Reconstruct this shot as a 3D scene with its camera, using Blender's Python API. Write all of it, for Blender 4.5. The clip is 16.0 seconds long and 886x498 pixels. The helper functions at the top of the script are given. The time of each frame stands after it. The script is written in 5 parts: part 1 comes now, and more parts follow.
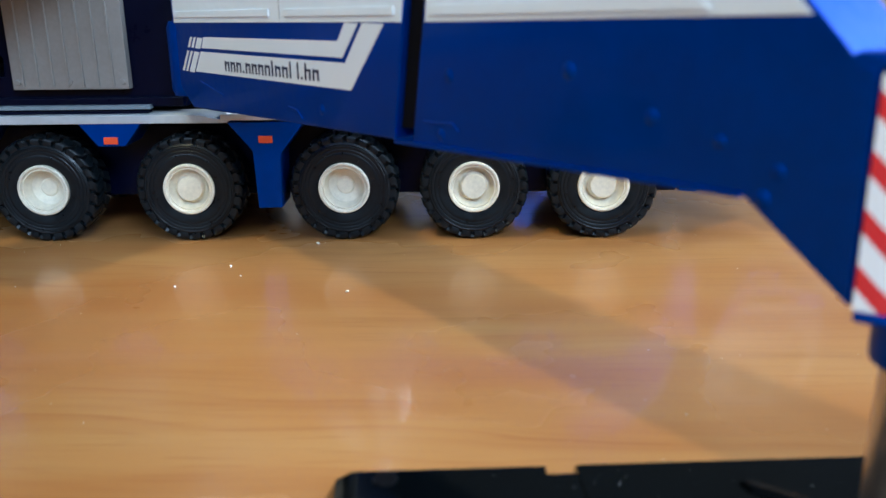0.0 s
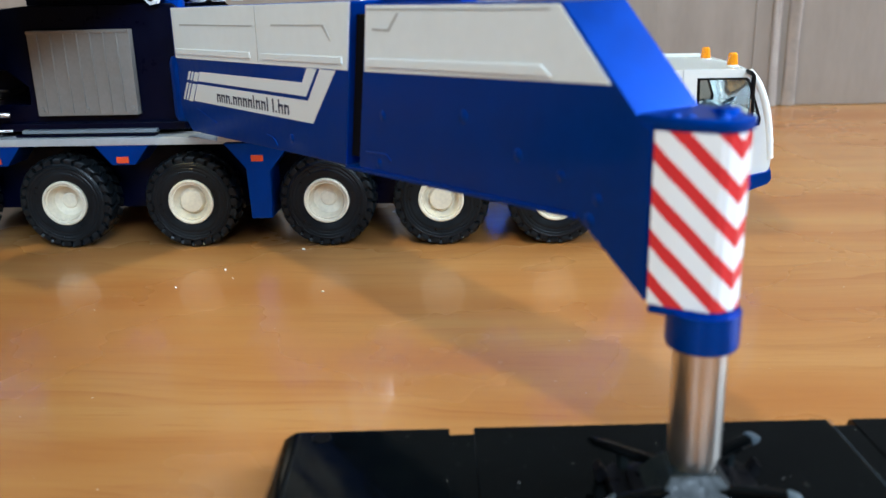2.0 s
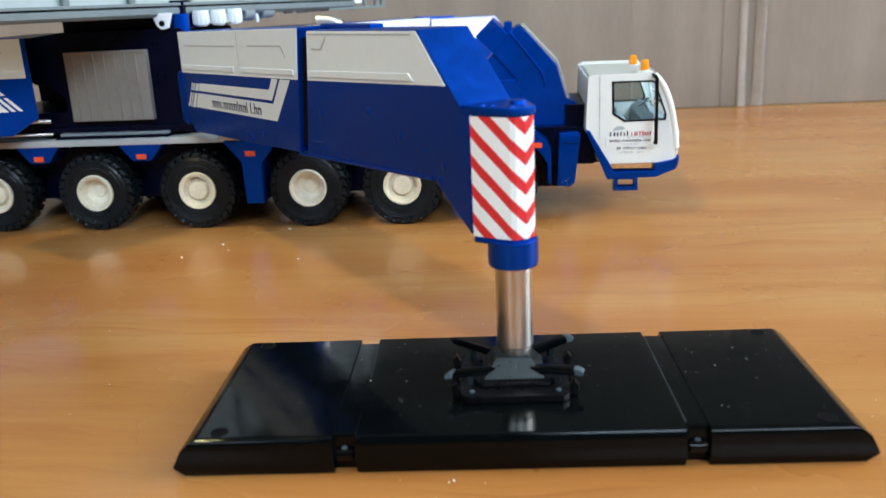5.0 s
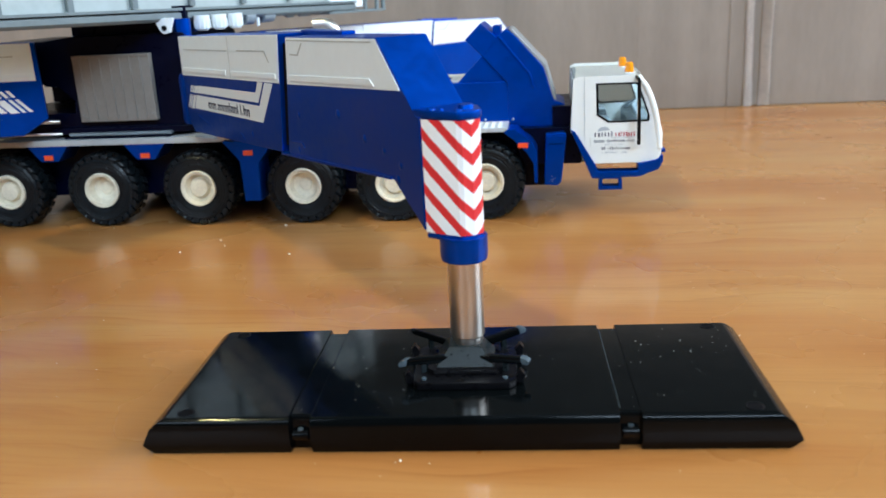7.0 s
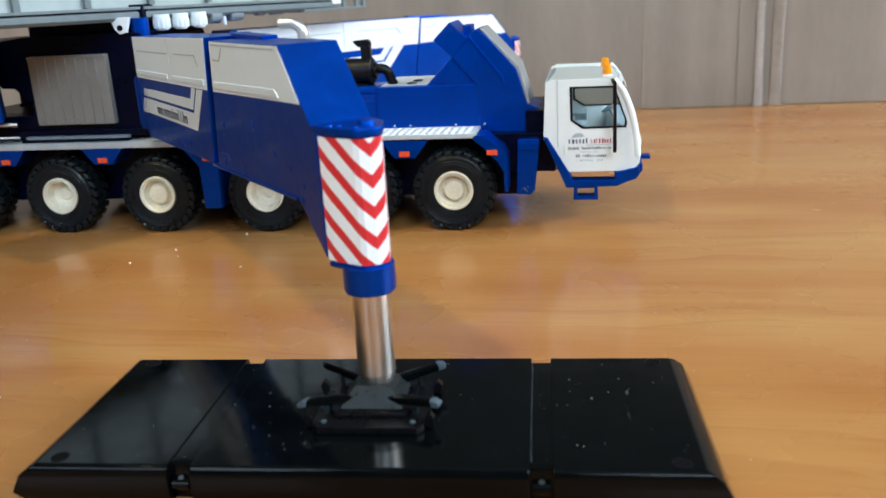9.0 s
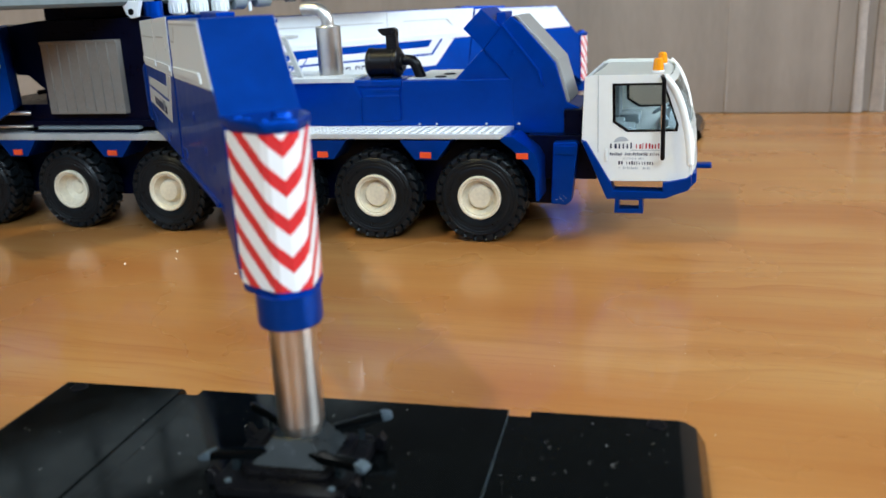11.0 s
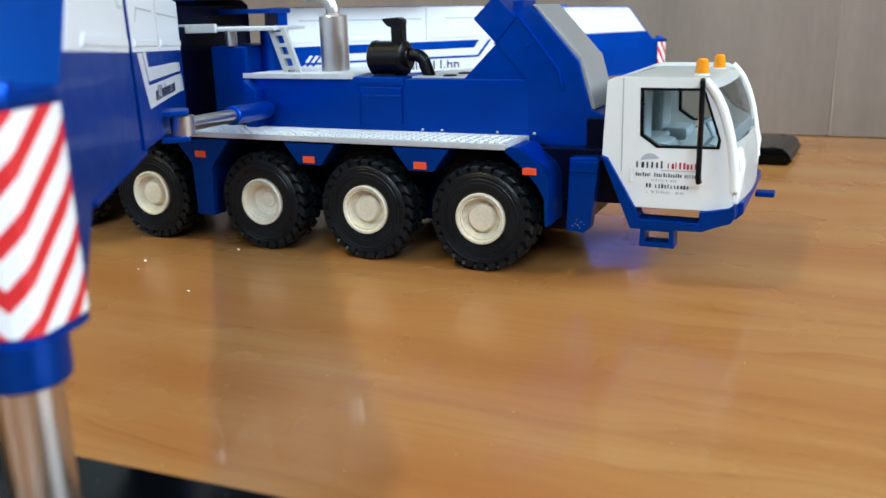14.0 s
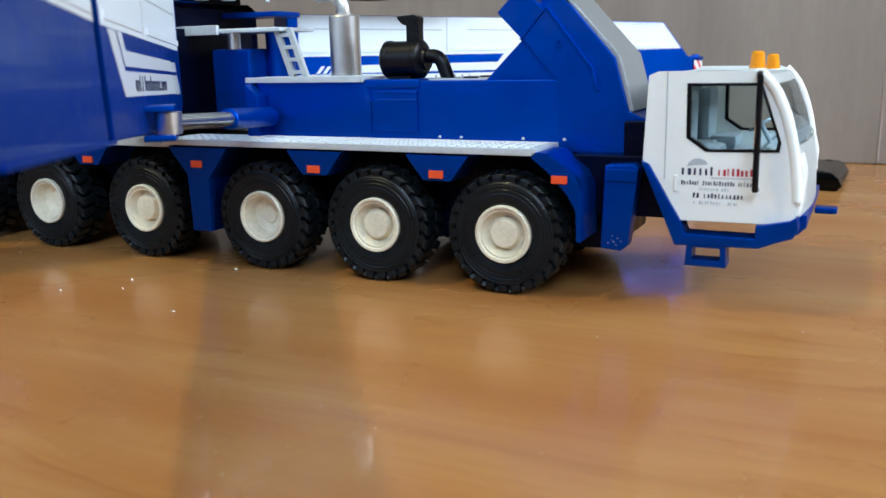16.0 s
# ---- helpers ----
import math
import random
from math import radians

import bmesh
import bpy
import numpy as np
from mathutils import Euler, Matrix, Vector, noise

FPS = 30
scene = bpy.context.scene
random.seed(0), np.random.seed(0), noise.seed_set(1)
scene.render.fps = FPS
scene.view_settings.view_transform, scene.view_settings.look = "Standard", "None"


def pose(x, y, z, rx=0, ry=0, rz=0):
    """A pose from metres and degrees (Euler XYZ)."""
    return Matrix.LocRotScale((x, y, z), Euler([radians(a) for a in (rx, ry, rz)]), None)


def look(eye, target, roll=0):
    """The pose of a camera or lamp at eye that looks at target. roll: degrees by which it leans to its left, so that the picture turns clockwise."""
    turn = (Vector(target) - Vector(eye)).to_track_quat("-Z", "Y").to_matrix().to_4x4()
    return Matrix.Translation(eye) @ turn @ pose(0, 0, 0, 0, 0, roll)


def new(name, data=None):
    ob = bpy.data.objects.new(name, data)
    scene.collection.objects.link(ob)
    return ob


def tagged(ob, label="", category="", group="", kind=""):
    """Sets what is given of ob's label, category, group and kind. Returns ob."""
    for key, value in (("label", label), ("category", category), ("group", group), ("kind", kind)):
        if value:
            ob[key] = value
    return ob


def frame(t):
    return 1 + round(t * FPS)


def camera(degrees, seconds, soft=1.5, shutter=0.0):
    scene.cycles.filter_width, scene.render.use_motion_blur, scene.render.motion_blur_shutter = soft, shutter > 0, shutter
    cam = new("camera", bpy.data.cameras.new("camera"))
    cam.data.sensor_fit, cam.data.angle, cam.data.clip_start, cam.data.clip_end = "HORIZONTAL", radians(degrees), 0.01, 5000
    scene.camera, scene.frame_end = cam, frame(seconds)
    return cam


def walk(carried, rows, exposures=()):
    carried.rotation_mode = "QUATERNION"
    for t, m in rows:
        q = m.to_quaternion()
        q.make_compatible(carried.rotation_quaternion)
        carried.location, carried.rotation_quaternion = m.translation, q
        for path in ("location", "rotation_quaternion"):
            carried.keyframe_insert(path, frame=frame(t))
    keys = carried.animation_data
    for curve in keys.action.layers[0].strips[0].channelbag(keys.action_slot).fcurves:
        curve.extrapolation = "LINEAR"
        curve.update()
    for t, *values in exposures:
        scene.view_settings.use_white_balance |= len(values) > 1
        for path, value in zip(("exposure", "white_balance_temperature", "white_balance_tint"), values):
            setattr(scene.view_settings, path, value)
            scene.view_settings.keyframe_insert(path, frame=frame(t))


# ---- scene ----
cam = camera(54.1, 16.0, soft=1.5)
# a phone's small lens, focused on the carrier
cam.data.dof.use_dof = True
cam.data.dof.focus_distance = 0.22
cam.data.dof.aperture_fstop = 27.0
PATH = [
    (0, (0.02968, -0.21617, 0.06547), (-0.0100, 1.6914, -0.5341), -0.74),
    (0.5, (0.03401, -0.22216, 0.06822), (-0.0263, 1.6870, -0.5246), -0.73),
    (1, (0.03730, -0.22827, 0.06891), (-0.0214, 1.6843, -0.5129), -0.70),
    (1.5, (0.04202, -0.23517, 0.07211), (-0.0319, 1.6748, -0.5167), -1.14),
    (2, (0.04606, -0.24269, 0.07462), (-0.0524, 1.6645, -0.5195), -1.37),
    (2.5, (0.04517, -0.25110, 0.07558), (-0.0315, 1.6604, -0.5076), -1.04),
    (3, (0.05002, -0.26329, 0.07780), (-0.0600, 1.6494, -0.4964), -1.42),
    (3.5, (0.05497, -0.26923, 0.07794), (-0.0909, 1.6413, -0.4952), -2.05),
    (4, (0.06353, -0.27627, 0.07811), (-0.0981, 1.6323, -0.4975), -2.53),
    (6.5, (0.08525, -0.30368, 0.07914), (-0.1504, 1.6000, -0.4871), -2.47),
    (7, (0.09063, -0.29963, 0.07996), (-0.1669, 1.5993, -0.4927), -2.91),
    (7.5, (0.09710, -0.29839, 0.08118), (-0.1909, 1.5972, -0.4878), -3.41),
    (8, (0.10293, -0.29188, 0.07909), (-0.1908, 1.6038, -0.4867), -3.29),
    (8.5, (0.10770, -0.28654, 0.08128), (-0.1994, 1.6022, -0.5005), -3.18),
    (11, (0.12712, -0.24480, 0.07415), (-0.4186, 1.5918, -0.4996), -2.68),
    (11.5, (0.13360, -0.24096, 0.07681), (-0.4710, 1.5766, -0.4985), -2.40),
    (12, (0.13296, -0.23631, 0.07995), (-0.4750, 1.5774, -0.5040), -2.29),
    (12.5, (0.14082, -0.22573, 0.07752), (-0.5200, 1.5744, -0.4906), -2.29),
    (13, (0.14445, -0.21351, 0.06869), (-0.5525, 1.5840, -0.4634), -2.72),
    (13.5, (0.14468, -0.20296, 0.06205), (-0.5847, 1.5862, -0.4547), -3.06),
    (14, (0.14579, -0.19696, 0.06501), (-0.6543, 1.5571, -0.4670), -1.48),
    (14.5, (0.14427, -0.19142, 0.06238), (-0.6883, 1.5569, -0.4378), -1.55),
    (15, (0.14140, -0.18524, 0.05793), (-0.6995, 1.5711, -0.3984), -1.71),
    (15.5, (0.13971, -0.17688, 0.05451), (-0.7198, 1.5723, -0.3943), -2.07),
    (16, (0.13744, -0.17604, 0.05328), (-0.7190, 1.5780, -0.3823), -1.26),
]
walk(cam, [(t, look(eye, target, roll)) for t, eye, target, roll in PATH], [
    (0, 0.20, 5420, 10), (1, 0.17, 5700, 10), (2, 0.17, 5980, 10), (4, 0.12, 6300, 10), (6.5, 0.10, 6150, 10), (7.5, 0.10, 6000, 10),
    (8.5, 0.04, 6150, 10), (11, -0.06, 6350, 10), (12.5, -0.08, 6300, 10), (14.5, -0.13, 6150, 10), (16, -0.14, 5950, 10)])

# ---------------------------------------------------------------- light
world = bpy.data.worlds.new("world")
scene.world = world
world.use_nodes = True
wn = world.node_tree
sky = wn.nodes.new("ShaderNodeTexSky")
sky.sky_type = "NISHITA"
sky.sun_disc = False
sky.sun_elevation = radians(35)
sky.sun_rotation = radians(40)
wn.nodes["Background"].inputs["Strength"].default_value = 0.12
wn.links.new(sky.outputs["Color"], wn.nodes["Background"].inputs["Color"])


def area(name, eye, target, sx, sy, watts, colour):
    data = bpy.data.lights.new(name, "AREA")
    data.shape, data.size, data.size_y, data.energy, data.color = "RECTANGLE", sx, sy, watts, colour
    ob = new(name, data)
    ob.matrix_world = look(eye, target)
    return ob


area("east_window_daylight", (1.76, 0.12, 0.98), (0.0, 0.0, 0.02), 1.2, 0.9, 54, (0.87, 0.95, 1.0))
area("south_window_daylight", (1.10, -2.16, 1.72), (0.0, 0.0, 0.02), 1.4, 0.9, 64, (0.69, 0.86, 1.0))
# added fill that lifts the outrigger's white side panels; no known window there
area("southwest_fill_light", (-0.90, -2.16, 1.30), (0.0, -0.05, 0.03), 0.9, 0.9, 16.0, (0.70, 0.86, 1.0))
area("ceiling_lamp_light", (-0.50, -0.62, 1.55), (0.03, -0.07, 0.0), 0.06, 0.06, 11.0, (0.93, 0.80, 0.38))


# ---------------------------------------------------------------- materials
def material(name, colour, rough=0.5, metal=0.0, coat=0.0, spec=0.4):
    m = bpy.data.materials.new(name)
    m.use_nodes = True
    b = m.node_tree.nodes["Principled BSDF"]
    b.inputs["Base Color"].default_value = (*colour, 1)
    b.inputs["Roughness"].default_value = rough
    b.inputs["Metallic"].default_value = metal
    b.inputs["Coat Weight"].default_value = coat
    b.inputs["Coat Roughness"].default_value = 0.08
    b.inputs["Specular IOR Level"].default_value = spec
    return m


def node(m, kind, **inputs):
    n = m.node_tree.nodes.new(kind)
    for key, value in inputs.items():
        n.inputs[key.replace("_", " ")].default_value = value
    return n


def vary(m, scale=300.0, amount=0.15, bump=0.1, rough=0.1, depth=0.0002, fine=4.0):
    """Mottle the colour and roughness at two scales and add a fine relief."""
    t = m.node_tree
    b = t.nodes["Principled BSDF"]
    co = t.nodes.new("ShaderNodeTexCoord")
    big = node(m, "ShaderNodeTexNoise", Scale=scale, Detail=4.0)
    small = node(m, "ShaderNodeTexNoise", Scale=scale * fine, Detail=3.0)
    for n in (big, small):
        t.links.new(co.outputs["Object"], n.inputs["Vector"])
    mix = t.nodes.new("ShaderNodeMath")
    mix.operation = "ADD"
    t.links.new(big.outputs["Fac"], mix.inputs[0])
    t.links.new(small.outputs["Fac"], mix.inputs[1])
    col = t.nodes.new("ShaderNodeMapRange")
    for key, value in (("From Min", 0.7), ("From Max", 1.3), ("To Min", 1 - amount), ("To Max", 1 + amount)):
        col.inputs[key].default_value = value
    t.links.new(mix.outputs[0], col.inputs["Value"])
    base = b.inputs["Base Color"].default_value[:]
    mul = t.nodes.new("ShaderNodeVectorMath")
    mul.operation = "SCALE"
    mul.inputs[0].default_value = base[:3]
    t.links.new(col.outputs["Result"], mul.inputs["Scale"])
    t.links.new(mul.outputs["Vector"], b.inputs["Base Color"])
    ro = t.nodes.new("ShaderNodeMapRange")
    r0 = b.inputs["Roughness"].default_value
    for key, value in (("From Min", 0.7), ("From Max", 1.3), ("To Min", max(0.02, r0 - rough)), ("To Max", r0 + rough)):
        ro.inputs[key].default_value = value
    t.links.new(mix.outputs[0], ro.inputs["Value"])
    t.links.new(ro.outputs["Result"], b.inputs["Roughness"])
    if bump:
        bu = node(m, "ShaderNodeBump", Strength=bump, Distance=depth)
        t.links.new(small.outputs["Fac"], bu.inputs["Height"])
        t.links.new(bu.outputs["Normal"], b.inputs["Normal"])
    return m


def wood_material():
    """Orange-brown laminate: soft broad bands, growth rings with a sharp darker edge, fine streaks and short pores along x."""
    m = material("table_wood", (0.5, 0.25, 0.09), 0.3, 0.0, 0.24, 0.22)
    t = m.node_tree
    b = t.nodes["Principled BSDF"]
    b.inputs["Coat Roughness"].default_value = 0.055
    co = t.nodes.new("ShaderNodeTexCoord").outputs["Object"]

    def op(kind, a, c=0.0, d=0.0):
        n = t.nodes.new("ShaderNodeMath")
        n.operation = kind
        for k, v in enumerate((a, c, d)):
            if isinstance(v, (int, float)):
                n.inputs[k].default_value = v
            else:
                t.links.new(v, n.inputs[k])
        return n.outputs[0]

    def span(value, lo, hi, to_lo, to_hi):
        n = t.nodes.new("ShaderNodeMapRange")
        n.interpolation_type = "SMOOTHSTEP"
        for key, v in (("From Min", lo), ("From Max", hi), ("To Min", to_lo), ("To Max", to_hi)):
            n.inputs[key].default_value = v
        t.links.new(value, n.inputs["Value"])
        return n.outputs["Result"]

    def grain(stretch, scale, detail):
        mp = t.nodes.new("ShaderNodeMapping")
        mp.inputs["Scale"].default_value = stretch
        t.links.new(co, mp.inputs["Vector"])
        n = node(m, "ShaderNodeTexNoise", Scale=scale, Detail=detail)
        t.links.new(mp.outputs["Vector"], n.inputs["Vector"])
        return n.outputs["Fac"]

    sep = t.nodes.new("ShaderNodeSeparateXYZ")
    t.links.new(co, sep.inputs[0])
    wander = grain((1.0, 2.4, 1.0), 5.5, 3.0)
    wobble = grain((1.0, 3.0, 1.0), 40.0, 2.0)
    # distance across the grain, bent by the wander, counted in rings of uneven width
    across = op("ADD", op("ADD", sep.outputs["Y"], op("MULTIPLY", wander, 0.070)), op("MULTIPLY", wobble, 0.0035))
    ring = op("FRACT", op("MULTIPLY", across, 88.0))
    keep = span(grain((1.0, 4.0, 1.0), 9.0, 2.0), 0.42, 0.62, 0.0, 1.0)
    late = op("MULTIPLY", span(ring, 0.25, 0.97, 0.0, 1.0), span(ring, 0.985, 1.0, 1.0, 0.0))
    edge = op("MULTIPLY", span(ring, 0.86, 0.965, 0.0, 1.0), span(ring, 0.975, 0.995, 1.0, 0.0))
    broken = span(grain((2.0, 10.0, 1.0), 22.0, 3.0), 0.45, 0.6, 0.0, 1.0)
    broad = grain((1.4, 6.5, 1.0), 5.0, 3.0)
    ramp = t.nodes.new("ShaderNodeValToRGB")
    e = ramp.color_ramp.elements
    e[0].position, e[0].color = 0.30, (0.330, 0.122, 0.030, 1)
    e[1].position, e[1].color = 0.70, (0.415, 0.204, 0.065, 1)
    mid = e.new(0.5)
    mid.color = (0.378, 0.164, 0.047, 1)
    t.links.new(broad, ramp.inputs["Fac"])
    shade = op("SUBTRACT", 1.06, op("MULTIPLY", op("MULTIPLY", late, keep), 0.085))
    shade = op("SUBTRACT", shade, op("MULTIPLY", op("MULTIPLY", edge, broken), op("MULTIPLY_ADD", keep, 0.09, 0.03)))
    # a finer set of rings between the bold ones
    fine = op("FRACT", op("MULTIPLY", op("ADD", sep.outputs["Y"], op("MULTIPLY", wander, 0.055)), 265.0))
    thin = op("MULTIPLY", span(fine, 0.45, 0.93, 0.0, 1.0), span(fine, 0.95, 1.0, 1.0, 0.0))
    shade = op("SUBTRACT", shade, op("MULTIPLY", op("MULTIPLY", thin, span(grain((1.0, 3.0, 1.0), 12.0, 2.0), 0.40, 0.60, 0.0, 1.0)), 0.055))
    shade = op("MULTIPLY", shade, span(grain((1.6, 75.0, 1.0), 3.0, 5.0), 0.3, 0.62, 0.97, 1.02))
    pores = grain((22.0, 640.0, 1.0), 2.2, 2.0)
    shade = op("MULTIPLY", shade, span(pores, 0.3, 0.45, 0.94, 1.0))
    dashes = op("MULTIPLY", span(grain((30.0, 950.0, 1.0), 2.0, 1.0), 0.63, 0.70, 0.0, 1.0), span(grain((1.0, 2.0, 1.0), 16.0, 2.0), 0.42, 0.58, 0.0, 1.0))
    shade = op("SUBTRACT", shade, op("MULTIPLY", dashes, 0.16))
    tint = t.nodes.new("ShaderNodeCombineXYZ")
    t.links.new(op("POWER", shade, 0.8), tint.inputs[0])
    t.links.new(op("POWER", shade, 1.2), tint.inputs[1])
    t.links.new(op("POWER", shade, 1.5), tint.inputs[2])
    mul = t.nodes.new("ShaderNodeVectorMath")
    mul.operation = "MULTIPLY"
    t.links.new(ramp.outputs["Color"], mul.inputs[0])
    t.links.new(tint.outputs["Vector"], mul.inputs[1])
    t.links.new(mul.outputs["Vector"], b.inputs["Base Color"])
    # smeared gloss
    smear = node(m, "ShaderNodeTexNoise", Scale=14.0, Detail=4.0)
    t.links.new(co, smear.inputs["Vector"])
    t.links.new(span(smear.outputs["Fac"], 0.3, 0.7, 0.20, 0.34), b.inputs["Roughness"])
    bu = node(m, "ShaderNodeBump", Strength=0.12, Distance=0.0002)
    t.links.new(pores, bu.inputs["Height"])
    t.links.new(bu.outputs["Normal"], b.inputs["Normal"])
    return m


def chevron_material():
    """Red and white hazard stripes; the sheet's own coordinates run round the sleeve and up it, in metres."""
    m = material("chevron_sheet", (0.8, 0.8, 0.8), 0.35, 0.0, 0.2)
    t = m.node_tree
    b = t.nodes["Principled BSDF"]
    uv = t.nodes.new("ShaderNodeUVMap")
    sep = t.nodes.new("ShaderNodeSeparateXYZ")
    t.links.new(uv.outputs["UV"], sep.inputs[0])

    def op(kind, a, c=0.0):
        n = t.nodes.new("ShaderNodeMath")
        n.operation = kind
        for k, v in enumerate((a, c)):
            if isinstance(v, (int, float)):
                n.inputs[k].default_value = v
            else:
                t.links.new(v, n.inputs[k])
        return n.outputs[0]

    drop = op("MULTIPLY", op("ABSOLUTE", sep.outputs["X"]), -0.98)
    phase = op("FRACT", op("MULTIPLY", op("ADD", op("ADD", sep.outputs["Y"], drop), -0.00089), 1 / 0.0053))
    red = op("LESS_THAN", phase, 0.43)
    mix = t.nodes.new("ShaderNodeMix")
    mix.data_type = "RGBA"
    mix.inputs[6].default_value = (0.80, 0.81, 0.82, 1)
    mix.inputs[7].default_value = (0.62, 0.025, 0.03, 1)
    t.links.new(red, mix.inputs[0])
    t.links.new(mix.outputs[2], b.inputs["Base Color"])
    return m


def card_material():
    """Brown cardboard: soft upright streaks, mottle, faint flutes and fibres."""
    m = material("cardboard", (0.285, 0.233, 0.193), 0.5, 0.0, 0.0, 0.45)
    t = m.node_tree
    b = t.nodes["Principled BSDF"]
    co = t.nodes.new("ShaderNodeTexCoord").outputs["Object"]
    fields = []
    for stretch, scale, detail in (((1.0, 1.0, 0.06), 55.0, 3.0), ((1.0, 1.0, 1.0), 14.0, 4.0), ((1.0, 1.0, 0.25), 420.0, 3.0), ((1.0, 0.0, 0.0), 230.0, 0.0)):
        mp = t.nodes.new("ShaderNodeMapping")
        mp.inputs["Scale"].default_value = stretch
        t.links.new(co, mp.inputs["Vector"])
        n = node(m, "ShaderNodeTexNoise", Scale=scale, Detail=detail)
        t.links.new(mp.outputs["Vector"], n.inputs["Vector"])
        fields.append(n.outputs["Fac"])
    total = None
    for f, lo, hi in zip(fields, (0.90, 0.92, 0.96, 0.985), (1.10, 1.08, 1.04, 1.015)):
        r = t.nodes.new("ShaderNodeMapRange")
        for key, v in (("From Min", 0.3), ("From Max", 0.7), ("To Min", lo), ("To Max", hi)):
            r.inputs[key].default_value = v
        t.links.new(f, r.inputs["Value"])
        if total is None:
            total = r.outputs["Result"]
        else:
            mul = t.nodes.new("ShaderNodeMath")
            mul.operation = "MULTIPLY"
            t.links.new(total, mul.inputs[0])
            t.links.new(r.outputs["Result"], mul.inputs[1])
            total = mul.outputs[0]
    scale = t.nodes.new("ShaderNodeVectorMath")
    scale.operation = "SCALE"
    scale.inputs[0].default_value = (0.285, 0.233, 0.193)
    t.links.new(total, scale.inputs["Scale"])
    t.links.new(scale.outputs["Vector"], b.inputs["Base Color"])
    bu = node(m, "ShaderNodeBump", Strength=0.15, Distance=0.0004)
    t.links.new(fields[0], bu.inputs["Height"])
    t.links.new(bu.outputs["Normal"], b.inputs["Normal"])
    return m


BLUE = vary(material("blue_paint", (0.0, 0.050, 0.375), 0.42, 0.76, 0.12, 0.1), 120, 0.06, 0.0, 0.05, 0.0001)
# near-black copy of the blue for recessed frames, with their shade in the colour
NAVY = vary(material("shaded_navy_paint", (0.0004, 0.0014, 0.011), 0.35, 0.0, 0.0, 0.12), 120, 0.15, 0.06, 0.08, 0.0001)
WHITE = vary(material("white_paint", (0.755, 0.81, 0.845), 0.36, 0.0, 0.05, 0.3), 90, 0.02, 0.0, 0.04, 0.0001)
CAB_WHITE = vary(material("cab_white_paint", (0.77, 0.78, 0.75), 0.45, 0.0, 0.0, 0.3), 90, 0.02, 0.0, 0.04, 0.0001)
CREAM = vary(material("cream_plastic", (0.76, 0.685, 0.525), 0.42), 260, 0.09, 0.12, 0.1, 0.0002)
SILVER = vary(material("silver_paint", (0.56, 0.59, 0.60), 0.48, 0.2), 200, 0.07, 0.1, 0.08, 0.0001)
PALE = vary(material("pale_grey_paint", (0.44, 0.46, 0.46), 0.42, 0.1), 150, 0.06, 0.08, 0.08, 0.0001)
BOOM_GREY = vary(material("boom_grey", (0.155, 0.185, 0.19), 0.5, 0.0, 0.0, 0.2), 90, 0.08, 0.08, 0.08, 0.0001)
BOOM_PALE = vary(material("boom_pale", (0.38, 0.425, 0.415), 0.5, 0.0, 0.0, 0.2), 90, 0.06, 0.06, 0.08, 0.0001)
GRILLE = vary(material("grille_grey", (0.28, 0.265, 0.24), 0.42, 0.3), 260, 0.06, 0.1, 0.08, 0.0001)
GREY = vary(material("grey_plastic", (0.19, 0.225, 0.245), 0.45), 150, 0.08, 0.08, 0.08, 0.0001)
RUBBER = vary(material("black_rubber", (0.005, 0.0075, 0.0095), 0.38, 0.0, 0.0, 0.24), 180, 0.3, 0.25, 0.12, 0.0002)
BLACK = vary(material("black_plastic", (0.003, 0.003, 0.004), 0.32, 0.0, 0.0, 0.2), 150, 0.2, 0.06, 0.08, 0.0001)
GLOSS = vary(material("black_gloss", (0.0012, 0.0018, 0.0021), 0.11, 0.0, 0.0, 0.15), 60, 0.2, 0.02, 0.05, 0.0001)
WORN = vary(material("worn_plastic", (0.055, 0.075, 0.09), 0.4), 400, 0.3, 0.2, 0.1, 0.0002)
FOOT = vary(material("dull_foot", (0.006, 0.010, 0.012), 0.40, 0.0, 0.0, 0.3), 420, 0.4, 0.2, 0.15, 0.0002)
# near-black for undersides, gaps and holes: their shade is put into the colour
DARK = material("shade_black", (0.002, 0.002, 0.003), 0.7, 0.0, 0.0, 0.1)
CHROME = vary(material("chrome", (0.64, 0.61, 0.57), 0.32, 1.0), 60, 0.05, 0.0, 0.04, 0.0001)
BRUSHED = vary(material("brushed_steel", (0.40, 0.41, 0.41), 0.36, 0.6), 300, 0.08, 0.03, 0.06, 0.0001)
ORANGE = material("orange_reflector", (0.80, 0.085, 0.02), 0.35, 0.0, 0.3)
AMBER = material("amber_plastic", (0.85, 0.30, 0.01), 0.2, 0.0, 0.4)
DECAL_WHITE = material("white_decal", (0.74, 0.78, 0.81), 0.3, 0.0, 0.3)
DECAL_INK = material("ink", (0.02, 0.025, 0.06), 0.4)
DECAL_RED = material("red_ink", (0.45, 0.02, 0.03), 0.4)
DECAL_GREY = material("grey_ink", (0.42, 0.45, 0.48), 0.4)
CHEVRON = chevron_material()
WOOD = wood_material()
CARD = card_material()
CARD_EDGE = vary(material("cardboard_edge", (0.60, 0.52, 0.46), 0.85), 60, 0.1, 0.3, 0.05, 0.0006, 8.0)
PLASTER = vary(material("wall_paint", (0.09, 0.085, 0.08), 0.85), 3, 0.05, 0.1, 0.05, 0.001, 20.0)
CEILING = vary(material("ceiling_paint", (0.62, 0.63, 0.64), 0.9), 3, 0.05, 0.1, 0.05, 0.001, 20.0)
